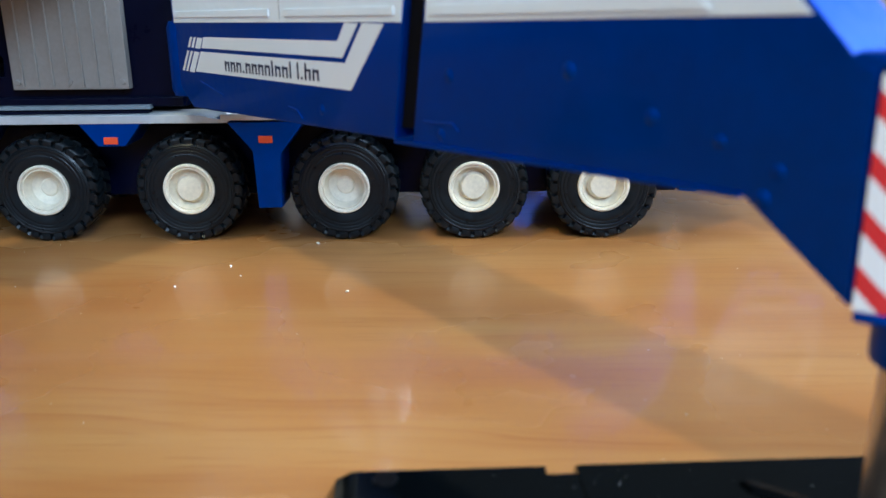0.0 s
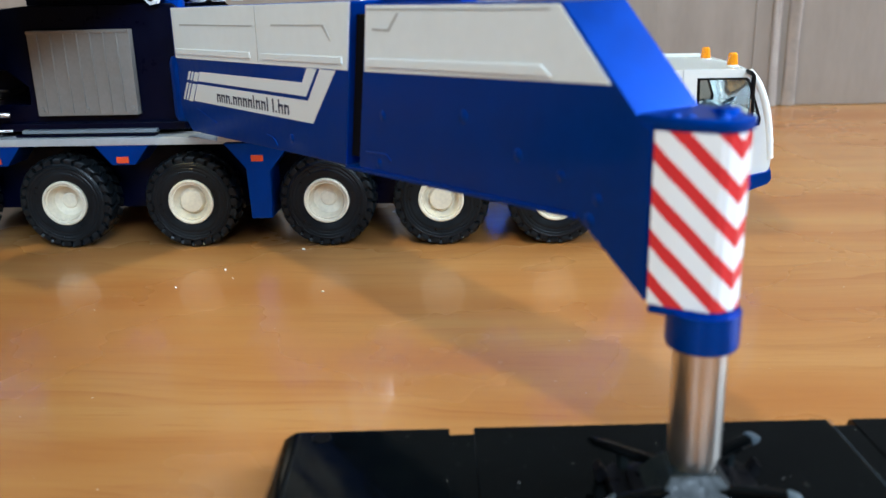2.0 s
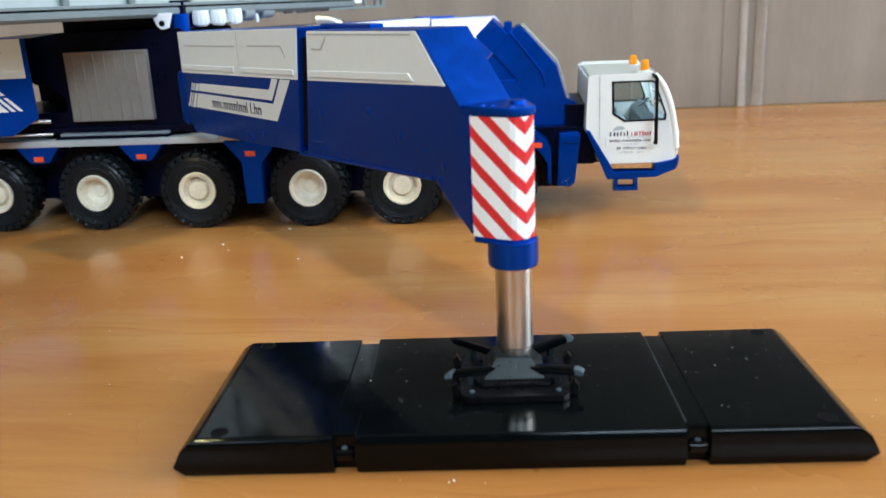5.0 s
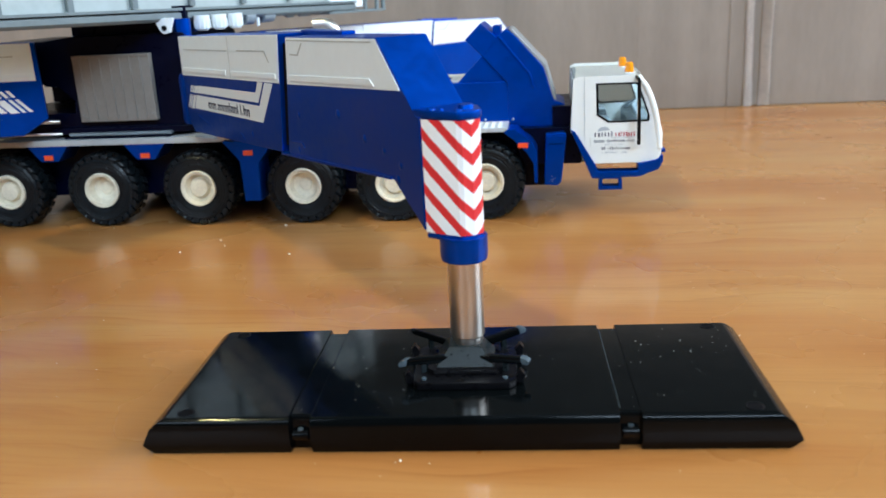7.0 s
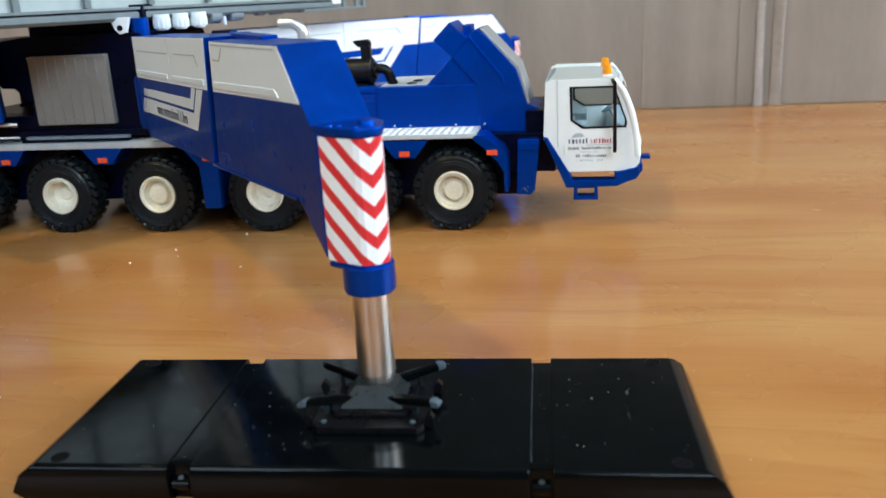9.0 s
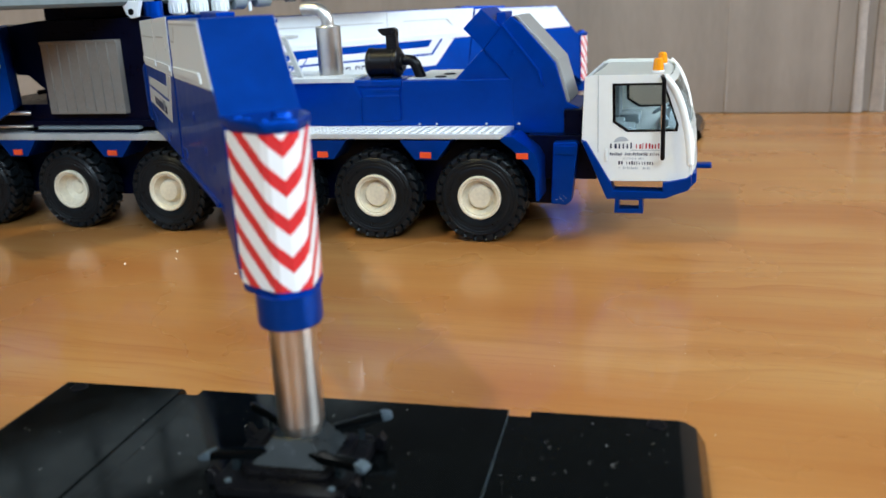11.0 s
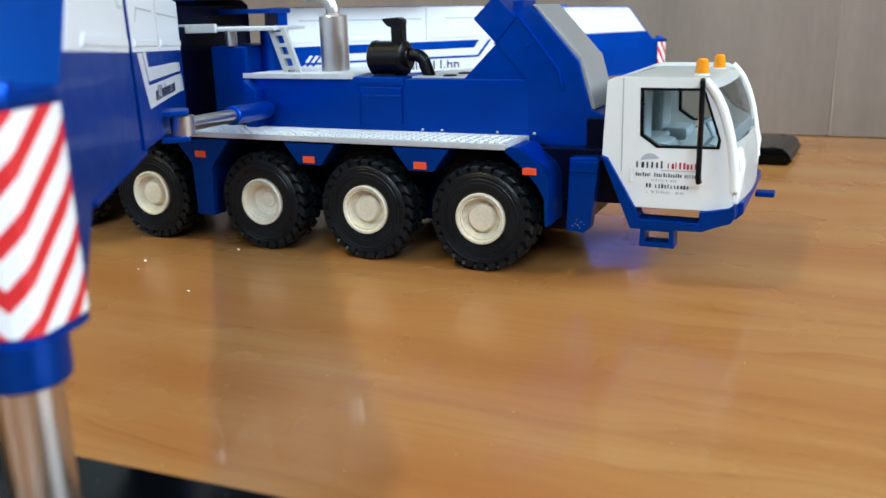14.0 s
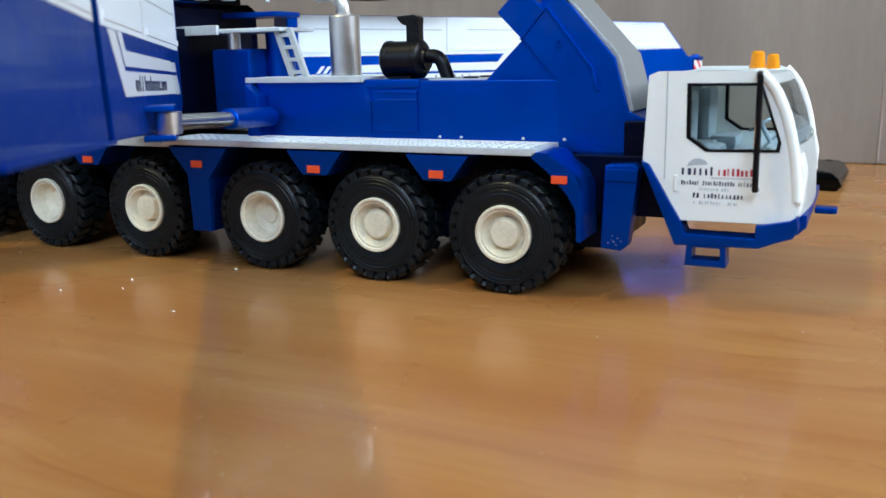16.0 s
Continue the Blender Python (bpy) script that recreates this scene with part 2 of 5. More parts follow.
FLOORING = vary(material("floor_tile", (0.14, 0.11, 0.09), 0.5), 4, 0.1, 0.05, 0.1, 0.001, 10.0)
CRUMB = material("crumb", (0.8, 0.75, 0.66), 0.8)
DUST = material("dust", (0.42, 0.42, 0.40), 0.8)
GLASS = material("window_glass", (0.80, 0.90, 0.92), 0.04)
GLASS.node_tree.nodes["Principled BSDF"].inputs["Transmission Weight"].default_value = 1.0
GLASS.node_tree.nodes["Principled BSDF"].inputs["IOR"].default_value = 1.1
MIRROR = material("mirror", (0.8, 0.82, 0.84), 0.05, 1.0)
AMBER.node_tree.nodes["Principled BSDF"].inputs["Subsurface Weight"].default_value = 0.2
AMBER.node_tree.nodes["Principled BSDF"].inputs["Subsurface Radius"].default_value = (0.002, 0.001, 0.0003)


# ---------------------------------------------------------------- shaping helpers
def weigh_normals(me, limit):
    """Large flat faces keep their own normal and the narrow bevels beside them bend to it."""
    normals = [p.normal.copy() for p in me.polygons]
    areas = [p.area for p in me.polygons]
    around = [[] for _ in me.vertices]
    for p in me.polygons:
        for v in p.vertices:
            around[v].append(p.index)
    out = []
    for p in me.polygons:
        n = normals[p.index]
        for v in p.vertices:
            total = Vector((0, 0, 0))
            for q in around[v]:
                if normals[q].dot(n) > limit:
                    total += normals[q] * areas[q]
            out.append(total.normalized() if total.length > 0 else n)
    me.normals_split_custom_set(out)


def finish(bm, name, mat, smooth=35):
    bmesh.ops.recalc_face_normals(bm, faces=bm.faces)
    me = bpy.data.meshes.new(name)
    bm.to_mesh(me)
    bm.free()
    for m in mat if isinstance(mat, (list, tuple)) else (mat,):
        me.materials.append(m)
    if smooth:
        for p in me.polygons:
            p.use_smooth = True
        me.set_sharp_from_angle(angle=radians(smooth))
        weigh_normals(me, math.cos(radians(smooth)))
    return me


def part(name, bm, mat, parent, label="", smooth=35):
    ob = new(name, finish(bm, name, mat, smooth))
    ob.parent = parent
    if label:
        ob["label"] = label
    return ob


def thing(name, bm, mat, label, category, group="", kind="", smooth=35):
    ob = new(name, finish(bm, name, mat, smooth))
    return tagged(ob, label, category, group, kind)


def holder(name, label, category, group="", at=(0, 0, 0)):
    ob = new(name)
    ob.location = at
    return tagged(ob, label, category, group)


def soften(bm, width, segments=2, angle=40):
    edges = [e for e in bm.edges if len(e.link_faces) == 2 and e.calc_face_angle(0) > radians(angle)]
    if width and edges:
        bmesh.ops.bevel(bm, geom=edges, offset=width, segments=segments, profile=0.6, affect="EDGES", clamp_overlap=True)
    return bm


def box(x0, x1, y0, y1, z0, z1, bevel=0.0, segments=2, bm=None):
    b = bmesh.new()
    bmesh.ops.create_cube(b, size=1)
    for v in b.verts:
        v.co = Vector((x0 + (v.co.x + 0.5) * (x1 - x0), y0 + (v.co.y + 0.5) * (y1 - y0), z0 + (v.co.z + 0.5) * (z1 - z0)))
    soften(b, bevel, segments)
    return merge(bm, b)


def merge(bm, other):
    if bm is None:
        return other
    me = bpy.data.meshes.new("joined")
    other.to_mesh(me)
    other.free()
    bm.from_mesh(me)
    bpy.data.meshes.remove(me)
    return bm


def prism(points, lo, hi, bevel=0.0, place=None, bm=None, segments=2):
    """A polygon (a, b) drawn out from lo to hi; place(a, b, c) gives the world place. By default a is x, b is z, c is y."""
    place = place or (lambda a, b, c: (a, c, b))
    b = bmesh.new()
    low = [b.verts.new(place(p, q, lo)) for p, q in points]
    top = [b.verts.new(place(p, q, hi)) for p, q in points]
    n = len(points)
    b.faces.new(low)
    b.faces.new(top[::-1])
    for i in range(n):
        b.faces.new((low[i], top[i], top[(i + 1) % n], low[(i + 1) % n]))
    bmesh.ops.recalc_face_normals(b, faces=b.faces)
    soften(b, bevel, segments)
    return merge(bm, b)


def plate(outer, holes, lo, hi, place=None, bevel=0.0):
    """A flat plate with holes through it."""
    place = place or (lambda a, b, c: (a, c, b))
    b = bmesh.new()
    loops = []
    for loop in (outer, *holes):
        vs = [b.verts.new(place(p, q, lo)) for p, q in loop]
        loops.append([b.edges.new((vs[i], vs[(i + 1) % len(vs)])) for i in range(len(vs))])
    bmesh.ops.triangle_fill(b, use_beauty=True, use_dissolve=False, edges=[e for l in loops for e in l])
    shift = Vector(place(0, 0, hi)) - Vector(place(0, 0, lo))
    ext = bmesh.ops.extrude_face_region(b, geom=b.faces[:])
    bmesh.ops.translate(b, vec=shift, verts=[v for v in ext["geom"] if isinstance(v, bmesh.types.BMVert)])
    bmesh.ops.dissolve_limit(b, angle_limit=radians(1), verts=b.verts, edges=b.edges)
    bmesh.ops.recalc_face_normals(b, faces=b.faces)
    soften(b, bevel, 2, 60)
    return b


def turned(profile, centre, axis, steps=32, bm=None, closed=True):
    """A profile of (radius, distance along the axis) turned round the axis through centre."""
    b = bmesh.new()
    z = Vector(axis).normalized()
    x = z.orthogonal().normalized()
    y = z.cross(x)
    rings = []
    for r, h in profile:
        c = Vector(centre) + z * h
        if r < 1e-7:
            rings.append([b.verts.new(c)])
        else:
            rings.append([b.verts.new(c + (x * math.cos(k * math.tau / steps) + y * math.sin(k * math.tau / steps)) * r) for k in range(steps)])
    for a, c in zip(rings, rings[1:]):
        for k in range(steps):
            n = (k + 1) % steps
            q = [a[k % len(a)], a[n % len(a)], c[n % len(c)], c[k % len(c)]]
            q = list(dict.fromkeys(q))
            if len(q) > 2:
                b.faces.new(q)
    for ring in (rings[0], rings[-1]):
        if len(ring) > 1 and closed:
            b.faces.new(ring)
    return merge(bm, b)


def rod(p, q, r, steps=20, bevel=0.0, bm=None, r2=None):
    p, q = Vector(p), Vector(q)
    length = (q - p).length
    r2 = r if r2 is None else r2
    e = bevel or r * 0.12
    return turned([(0, 0), (r - e, 0), (r, e), (r2, length - e), (r2 - e, length), (0, length)], p, q - p, steps, bm)


def pipe(points, r, steps=14, bm=None):
    """A round bar swept along points."""
    b = bmesh.new()
    pts = [Vector(p) for p in points]
    rings = []
    side = None
    for i, p in enumerate(pts):
        d = (pts[min(i + 1, len(pts) - 1)] - pts[max(i - 1, 0)]).normalized()
        if side is None:
            side = d.orthogonal().normalized()
        side = (side - d * side.dot(d)).normalized()
        up = d.cross(side)
        rings.append([b.verts.new(p + (side * math.cos(k * math.tau / steps) + up * math.sin(k * math.tau / steps)) * r) for k in range(steps)])
    for a, c in zip(rings, rings[1:]):
        for k in range(steps):
            b.faces.new((a[k], a[(k + 1) % steps], c[(k + 1) % steps], c[k]))
    b.faces.new(rings[0])
    b.faces.new(rings[-1])
    return merge(bm, b)


def arc(centre, r, a0, a1, n, u, v):
    c, u, v = Vector(centre), Vector(u), Vector(v)
    return [c + (u * math.cos(radians(a0 + (a1 - a0) * k / n)) + v * math.sin(radians(a0 + (a1 - a0) * k / n))) * r for k in range(n + 1)]


# ---------------------------------------------------------------- the room
def slab(name, dims, mat, kind="structure"):
    return tagged(thing(name, box(*dims), mat, "", "", smooth=0), kind=kind)


slab("floor", (-1.9, 1.9, -2.3, 1.6, -0.80, -0.74), FLOORING)
slab("ceiling", (-1.9, 1.9, -2.3, 1.6, 2.40, 2.46), CEILING)
# daylight comes in by a side window and one behind the camera; south-west opening added for fill
wall = plate([(-2.2, -0.74), (1.5, -0.74), (1.5, 2.40), (-2.2, 2.40)], [], -1.9, -1.8, lambda a, b, c: (c, a, b))
tagged(thing("wall_west", wall, PLASTER, "", "", smooth=0), kind="structure")
wall = plate([(-1.9, -0.74), (1.9, -0.74), (1.9, 2.40), (-1.9, 2.40)], [[(0.36, 1.22), (1.84, 1.22), (1.84, 2.22), (0.36, 2.22)], [(-1.36, 0.80), (-0.44, 0.80), (-0.44, 1.80), (-1.36, 1.80)]], -2.3, -2.2)
tagged(thing("wall_south", wall, PLASTER, "", "", smooth=0), kind="structure")
wall = plate([(-1.9, -0.74), (1.9, -0.74), (1.9, 2.40), (-1.9, 2.40)], [], 1.5, 1.6)
tagged(thing("wall_north", wall, PLASTER, "", "", smooth=0), kind="structure")
wall = plate([(-2.2, -0.74), (1.5, -0.74), (1.5, 2.40), (-2.2, 2.40)], [[(-0.52, 0.50), (0.76, 0.50), (0.76, 1.46), (-0.52, 1.46)]], 1.8, 1.9, lambda a, b, c: (c, a, b))
tagged(thing("wall_east", wall, PLASTER, "", "", smooth=0), kind="structure")

# ---------------------------------------------------------------- the table and what stands behind
table = holder("table", "reddish-brown wood-grain laminate tabletop, glossy and dusty", "table")
part("tabletop", box(-0.85, 0.75, -0.52, 0.46, -0.028, 0.0, 0.003), WOOD, table)
leg_bm = box(-0.80, -0.74, -0.47, -0.41, -0.74, -0.028, 0.004)
leg = part("leg", leg_bm, WOOD, table)
for lx, ly in ((1.44, 0.0), (0.0, 0.82), (1.44, 0.82)):
    o = leg.copy()
    scene.collection.objects.link(o)
    o.location = (lx, ly, 0)


def carton(name, x0, x1, y0, y1, h, lean, label):
    """A cardboard carton: a corrugated body with softly buckled sides and closed top flaps."""
    root = holder(name, label, "box", "cardboard boxes")
    b = bmesh.new()
    nx, nz = 40, 14
    grid = []
    for i in range(nx + 1):
        col = []
        for k in range(nz + 1):
            x, z = x0 + (x1 - x0) * i / nx, h * k / nz
            bulge = noise.noise(Vector((x * 7, z * 9, lean))) * 0.003 + noise.noise(Vector((x * 31, z * 5, lean + 3))) * 0.0012
            edge = min(i, nx - i) / nx
            col.append(b.verts.new((x + lean * z, y0 + bulge * min(1, edge * 12) + (0.0012 if k == 0 else 0), z + 0.0004)))
        grid.append(col)
    for i in range(nx):
        for k in range(nz):
            b.faces.new((grid[i][k], grid[i + 1][k], grid[i + 1][k + 1], grid[i][k + 1]))
    back = [b.verts.new((x, y1, z)) for x, z in ((x0, 0.0004), (x1, 0.0004), (x1 + lean * h, h), (x0 + lean * h, h))]
    b.faces.new(back)
    b.faces.new([c[0] for c in grid] + [back[1], back[0]])
    b.faces.new([c[-1] for c in grid] + [back[2], back[3]])
    b.faces.new(grid[0] + [back[3], back[0]])
    b.faces.new(grid[-1] + [back[2], back[1]])
    part("body", b, CARD, root)
    gap = (y0 + y1) / 2
    part("flap", box(x0 + lean * h, x1 + lean * h, y0 + 0.002, gap - 0.001, h, h + 0.003), CARD, root)
    part("flap", box(x0 + lean * h, x1 + lean * h, gap + 0.001, y1, h, h + 0.003), CARD, root)
    return root


left_box = carton("cardboard_box", -0.55, 0.2125, 0.268, 0.40, 0.17, 0.0, "brown cardboard box with buckled sides standing on the table")
right_box = carton("cardboard_box", 0.2180, 0.70, 0.271, 0.42, 0.165, 0.0, "brown cardboard box with a folded raw corner edge")


def corner_fold(x, y, w, sign, phase, owner):
    """The soft rounded upright corner of a carton, bruised and wavy, wider towards its foot."""
    b = bmesh.new()
    rows = []
    for k in range(25):
        z = 0.0004 + 0.1676 * k / 24
        swell = 1 + 0.12 * math.exp(-z * 60) + 0.04 * math.sin(z * 120 + phase) * math.exp(-z * 14)
        off = 0.0002 * math.sin(z * 70 + phase) + 0.0001 * math.sin(z * 190 + 2 * phase)
        ring = []
        for a in range(7):
            t = a / 6
            ring.append(b.verts.new((x + sign * w * swell * (1 - math.cos(t * math.pi / 2)) * -1 + off, y + 0.0014 * t * t - 0.0008 * math.sin(t * math.pi), z)))
        rows.append(ring)
    for r0, r1 in zip(rows, rows[1:]):
        for p in range(6):
            b.faces.new((r0[p], r0[p + 1], r1[p + 1], r1[p]))
    bmesh.ops.solidify(b, geom=b.faces[:], thickness=0.0012)
    return part("corner_fold", b, CARD_EDGE, owner, "pale bruised cardboard corner", smooth=60)


corner_fold(0.2080, 0.2668, 0.0050, -1, 0.4, left_box)
corner_fold(0.2245, 0.2690, 0.0060, 1, 2.1, right_box)
# the creases and bruises beside the corners
for x, z0, z1 in ((0.1985, 0.0, 0.168), (0.1440, 0.0, 0.168)):
    part("crease", prism([(x - 0.0005, 0.2674), (x, 0.2669), (x + 0.0006, 0.2674)], z0 + 0.001, z1, 0, lambda a, q, c: (a + 0.0010 * math.sin(c * 40 + a * 300), q, c)), CARD, left_box)
# backing strip of card added behind the two folded corners to keep the gap from going black
strip = [(0.2085, 0.2716), (0.2238, 0.2722), (0.2238, 0.2728), (0.2085, 0.2722)]
part("inner_sheet", prism(strip, 0.0006, 0.1640, 0, lambda a, q, c: (a, q, c)), CARD, right_box)

# crumbs and dust lying on the table
b = bmesh.new()
rng = random.Random(7)
spots = [(-0.007, -0.003, 0.0009), (0.005, -0.039, 0.0008), (-0.025, -0.021, 0.0006), (-0.021, -0.028, 0.0005), (-0.034, -0.035, 0.0005), (0.0628, -0.1650, 0.0005), (0.0620, -0.1656, 0.0004), (0.0602, -0.1703, 0.0003), (0.0681, -0.1656, 0.0003)]
for _ in range(110):
    spots.append((rng.uniform(-0.12, 0.2), rng.uniform(-0.17, 0.02), rng.uniform(0.00008, 0.00026)))
for x, y, r in spots:
    if abs(x - 0.0725) < 0.063 and abs(y + 0.1405) < 0.0238:
        continue
    m = Matrix.LocRotScale((x, y, r * 0.35), Euler((rng.random(), rng.random(), rng.random() * 6)), (r, r * rng.uniform(0.4, 1), r * 0.5))
    bmesh.ops.create_icosphere(b, subdivisions=1, radius=0.6, matrix=m)
tagged(thing("crumbs", b, CRUMB, "small pale crumbs and dust scattered on the tabletop", "crumbs"), kind="stuff")

# ---------------------------------------------------------------- the model crane: carrier and wheels
crane = holder("model_crane", "blue and white die-cast mobile crane model with outriggers spread", "model crane")
YC = 0.0295
AXLES = [0.0663, 0.0333, 0.0, -0.0400, -0.0778, -0.1155, -0.1530]
R = 0.014


def tyre_mesh():
    """A tyre about the y axis in one skin: ribbed sidewalls and two staggered rows of deep lugs."""
    wall = [(0.0064, 0.0012), (0.0070, 0.0004), (0.0085, 0.0000), (0.0091, 0.0001), (0.0093, 0.0002), (0.0096, 0.0001), (0.0100, 0.0001), (0.0102, 0.00025),
            (0.0105, 0.0001), (0.0109, 0.0001), (0.0111, 0.0003), (0.0113, 0.0002), (0.0116, 0.0004)]
    lugs, groove = 25, 0.0126
    fractions = (0.0, 0.05, 0.36, 0.70, 0.75, 0.88)
    tread = [(0.0118, 0.00055, 0), (0.0124, 0.0004, 5), (0.0132, 0.0005, 5), (0.0136, 0.0008, 1), (0.0140, 0.0016, 1), (0.0140, 0.0048, 1), (0.0140, 0.0051, 2), (0.0128, 0.0055, 3),
             (0.0140, 0.0059, 2), (0.0140, 0.0062, 4), (0.0140, 0.0094, 4), (0.0136, 0.0102, 4), (0.0130, 0.0104, 4)]
    b = bmesh.new()
    rings = []
    n = lugs * len(fractions)
    angles = [(k + f) / lugs * math.tau for k in range(lugs) for f in fractions]
    for r, w in wall:
        rings.append([b.verts.new((r * math.cos(t), w, r * math.sin(t))) for t in angles])
    for r, w, row in tread:
        ring = []
        for i, t in enumerate(angles):
            f = fractions[i % len(fractions)]
            raised = 0.05 <= f <= 0.70
            # the two rows are staggered by half a lug and raked in opposite ways
            lean = (0.0055 - w) * 26 if row in (0, 1, 5) else (w - 0.0055) * 26 + math.pi / lugs if row == 4 else 0
            rr, inset = r, 0.0
            if row in (1, 4) and not raised:
                rr = min(r, groove)
            if row == 5 and not raised:
                rr, inset = r - 0.0004, 0.0010
            if row in (2, 3):
                rr = groove + (0.0004 if row == 3 else 0.0)
            blend = min(1, max(0, (w - 0.0005) / 0.0006)) if row in (0, 1, 5) else 1
            ring.append(b.verts.new((rr * math.cos(t - lean * blend), w + inset, rr * math.sin(t - lean * blend))))
        rings.append(ring)
    for r, w in ((0.0120, 0.0106), (0.0095, 0.0110), (0.0064, 0.0098)):
        rings.append([b.verts.new((r * math.cos(t - (0.0051 * 26 + math.pi / lugs)), w, r * math.sin(t - (0.0051 * 26 + math.pi / lugs)))) for t in angles])
    for a, c in zip(rings, rings[1:]):
        for k in range(n):
            b.faces.new((a[k], a[(k + 1) % n], c[(k + 1) % n], c[k]))
    return b


RIM_CAP = [(0.0066, 0.0014), (0.0066, -0.0001), (0.0063, -0.0003), (0.0059, -0.0002), (0.0056, 0.0004), (0.0053, 0.0003), (0.0051, 0.0012), (0.0047, 0.0022), (0.0040, 0.0029),
           (0.0036, 0.0028), (0.0035, 0.0013), (0.0031, 0.0008), (0.0, 0.0006)]
RIM_DISH = [(0.0066, 0.0014), (0.0066, -0.0001), (0.0063, -0.0003), (0.0059, -0.0002), (0.0056, 0.0004), (0.0053, 0.0003), (0.0049, 0.0016), (0.0043, 0.0032), (0.0024, 0.0040), (0.0020, 0.0036), (0.0, 0.0035)]
tyre_me = finish(tyre_mesh(), "tyre", RUBBER, 30)
rim_me = [finish(turned(p, (0, 0, 0), (0, 1, 0), 36, None, False), "rim", CREAM, 40) for p in (RIM_CAP, RIM_DISH)]
for i, x in enumerate(AXLES):
    for far in (0, 1):
        w = new("tyre", tyre_me)
        w.parent = crane
        spin = 10 + 37 * i + 71 * far
        w.matrix_basis = Matrix.LocRotScale((x, 2 * YC if far else 0, R), Euler((0, radians(spin), math.pi if far else 0)), None)
        rim = new("rim", rim_me[1 if i in (2, 4) else 0])
        rim.parent = w
        if i == 1 or i == 4 or i == 0:
            rim["label"] = "cream plastic wheel rim with flattened hub"
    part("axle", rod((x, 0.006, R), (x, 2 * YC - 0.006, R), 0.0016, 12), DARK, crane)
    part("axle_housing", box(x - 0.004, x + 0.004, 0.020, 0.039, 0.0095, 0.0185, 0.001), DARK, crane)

part("chassis", box(-0.172, 0.088, 0.0130, 0.0460, 0.0095, 0.0310, 0.0008), NAVY, crane, "chassis frame in blue darkened for shade")
# black sheet above the wheels that stands for the shade under the carrier
part("wheel_well_shade", box(-0.172, 0.0795, 0.0112, 0.0480, 0.0285, 0.0312), DARK, crane)


def skirt(pts, z_light, x_light):
    """A blue mudguard plate with its orange reflector, on both sides of the carrier."""
    for y0, y1, s in ((-0.0008, 0.0004, -1), (2 * YC - 0.0004, 2 * YC + 0.0008, 1)):
        o = part("mudguard", prism(pts, y0, y1, 0.0002), BLUE, crane)
        yr = y0 - 0.0005 if s < 0 else y1
        r = part("reflector", box(x_light - 0.00175, x_light + 0.00175, yr, yr + 0.0005, z_light - 0.0009, z_light + 0.0009, 0.0001), ORANGE, o, "orange reflector")
        # inner sheet of the mudguard, reaching in over the wheel
        yi = (y1, 0.0105) if s < 0 else (2 * YC - 0.0105, y0)
        half = len(pts) // 2
        pairs = [(pts[k], pts[k + 1], 1) for k in range(half - 1)] + [(pts[-1 - k], pts[-2 - k], -1) for k in range(half - 1)]
        for a, c, turn in pairs:
            d = Vector((c[0] - a[0], c[1] - a[1])).normalized() * 0.0006
            nrm = Vector((-d.y, d.x)) * turn
            part("inner_sheet", prism([a, c, (c[0] + nrm.x, c[1] + nrm.y), (a[0] + nrm.x, a[1] + nrm.y)], yi[0] + 0.0001, yi[1]), BLUE, o)


for a, c in ((0.0663, 0.0333), (0.0333, 0.0), (-0.0400, -0.0778), (-0.0778, -0.1155), (-0.1155, -0.153)):
    m = (a + c) / 2
    m += 0.0008
    skirt([(m - 0.0080, 0.0313), (m - 0.0035, 0.0255), (m + 0.0035, 0.0255), (m + 0.0080, 0.0313)], 0.0270, m)
skirt([(-0.0285, 0.0313), (-0.0225, 0.0240), (-0.0220, 0.0092), (-0.0160, 0.0092), (-0.0155, 0.0232), (-0.0090, 0.0313)], 0.0270, -0.0190)

# the front mudguard: a bent band with a thick lip
outer = [(0.0735, 0.0327), (0.0772, 0.0326), (0.0830, 0.0281), (0.0846, 0.0252), (0.0846, 0.0137)]
inner = [(0.0836, 0.0137), (0.0834, 0.0205), (0.0815, 0.0238), (0.0768, 0.0288), (0.0735, 0.0313)]
for y0, y1 in ((-0.0012, 0.0112), (2 * YC - 0.0112, 2 * YC + 0.0012)):
    g = part("front_mudguard", prism(outer + inner, y0, y1, 0.0002), BLUE, crane)
    yr = y0 - 0.0005 if y0 < 0 else y1
    part("reflector", box(0.0781, 0.0816, yr, yr + 0.0005, 0.0262, 0.0279, 0.0001), ORANGE, g, "orange reflector")
part("mudguard_side", prism([(0.0735, 0.0313), (0.0768, 0.0288), (0.0815, 0.0238), (0.0834, 0.0205), (0.0846, 0.0252), (0.0830, 0.0281), (0.0772, 0.0326)], -0.0010, 0.0002, 0.0001), BLUE, crane)


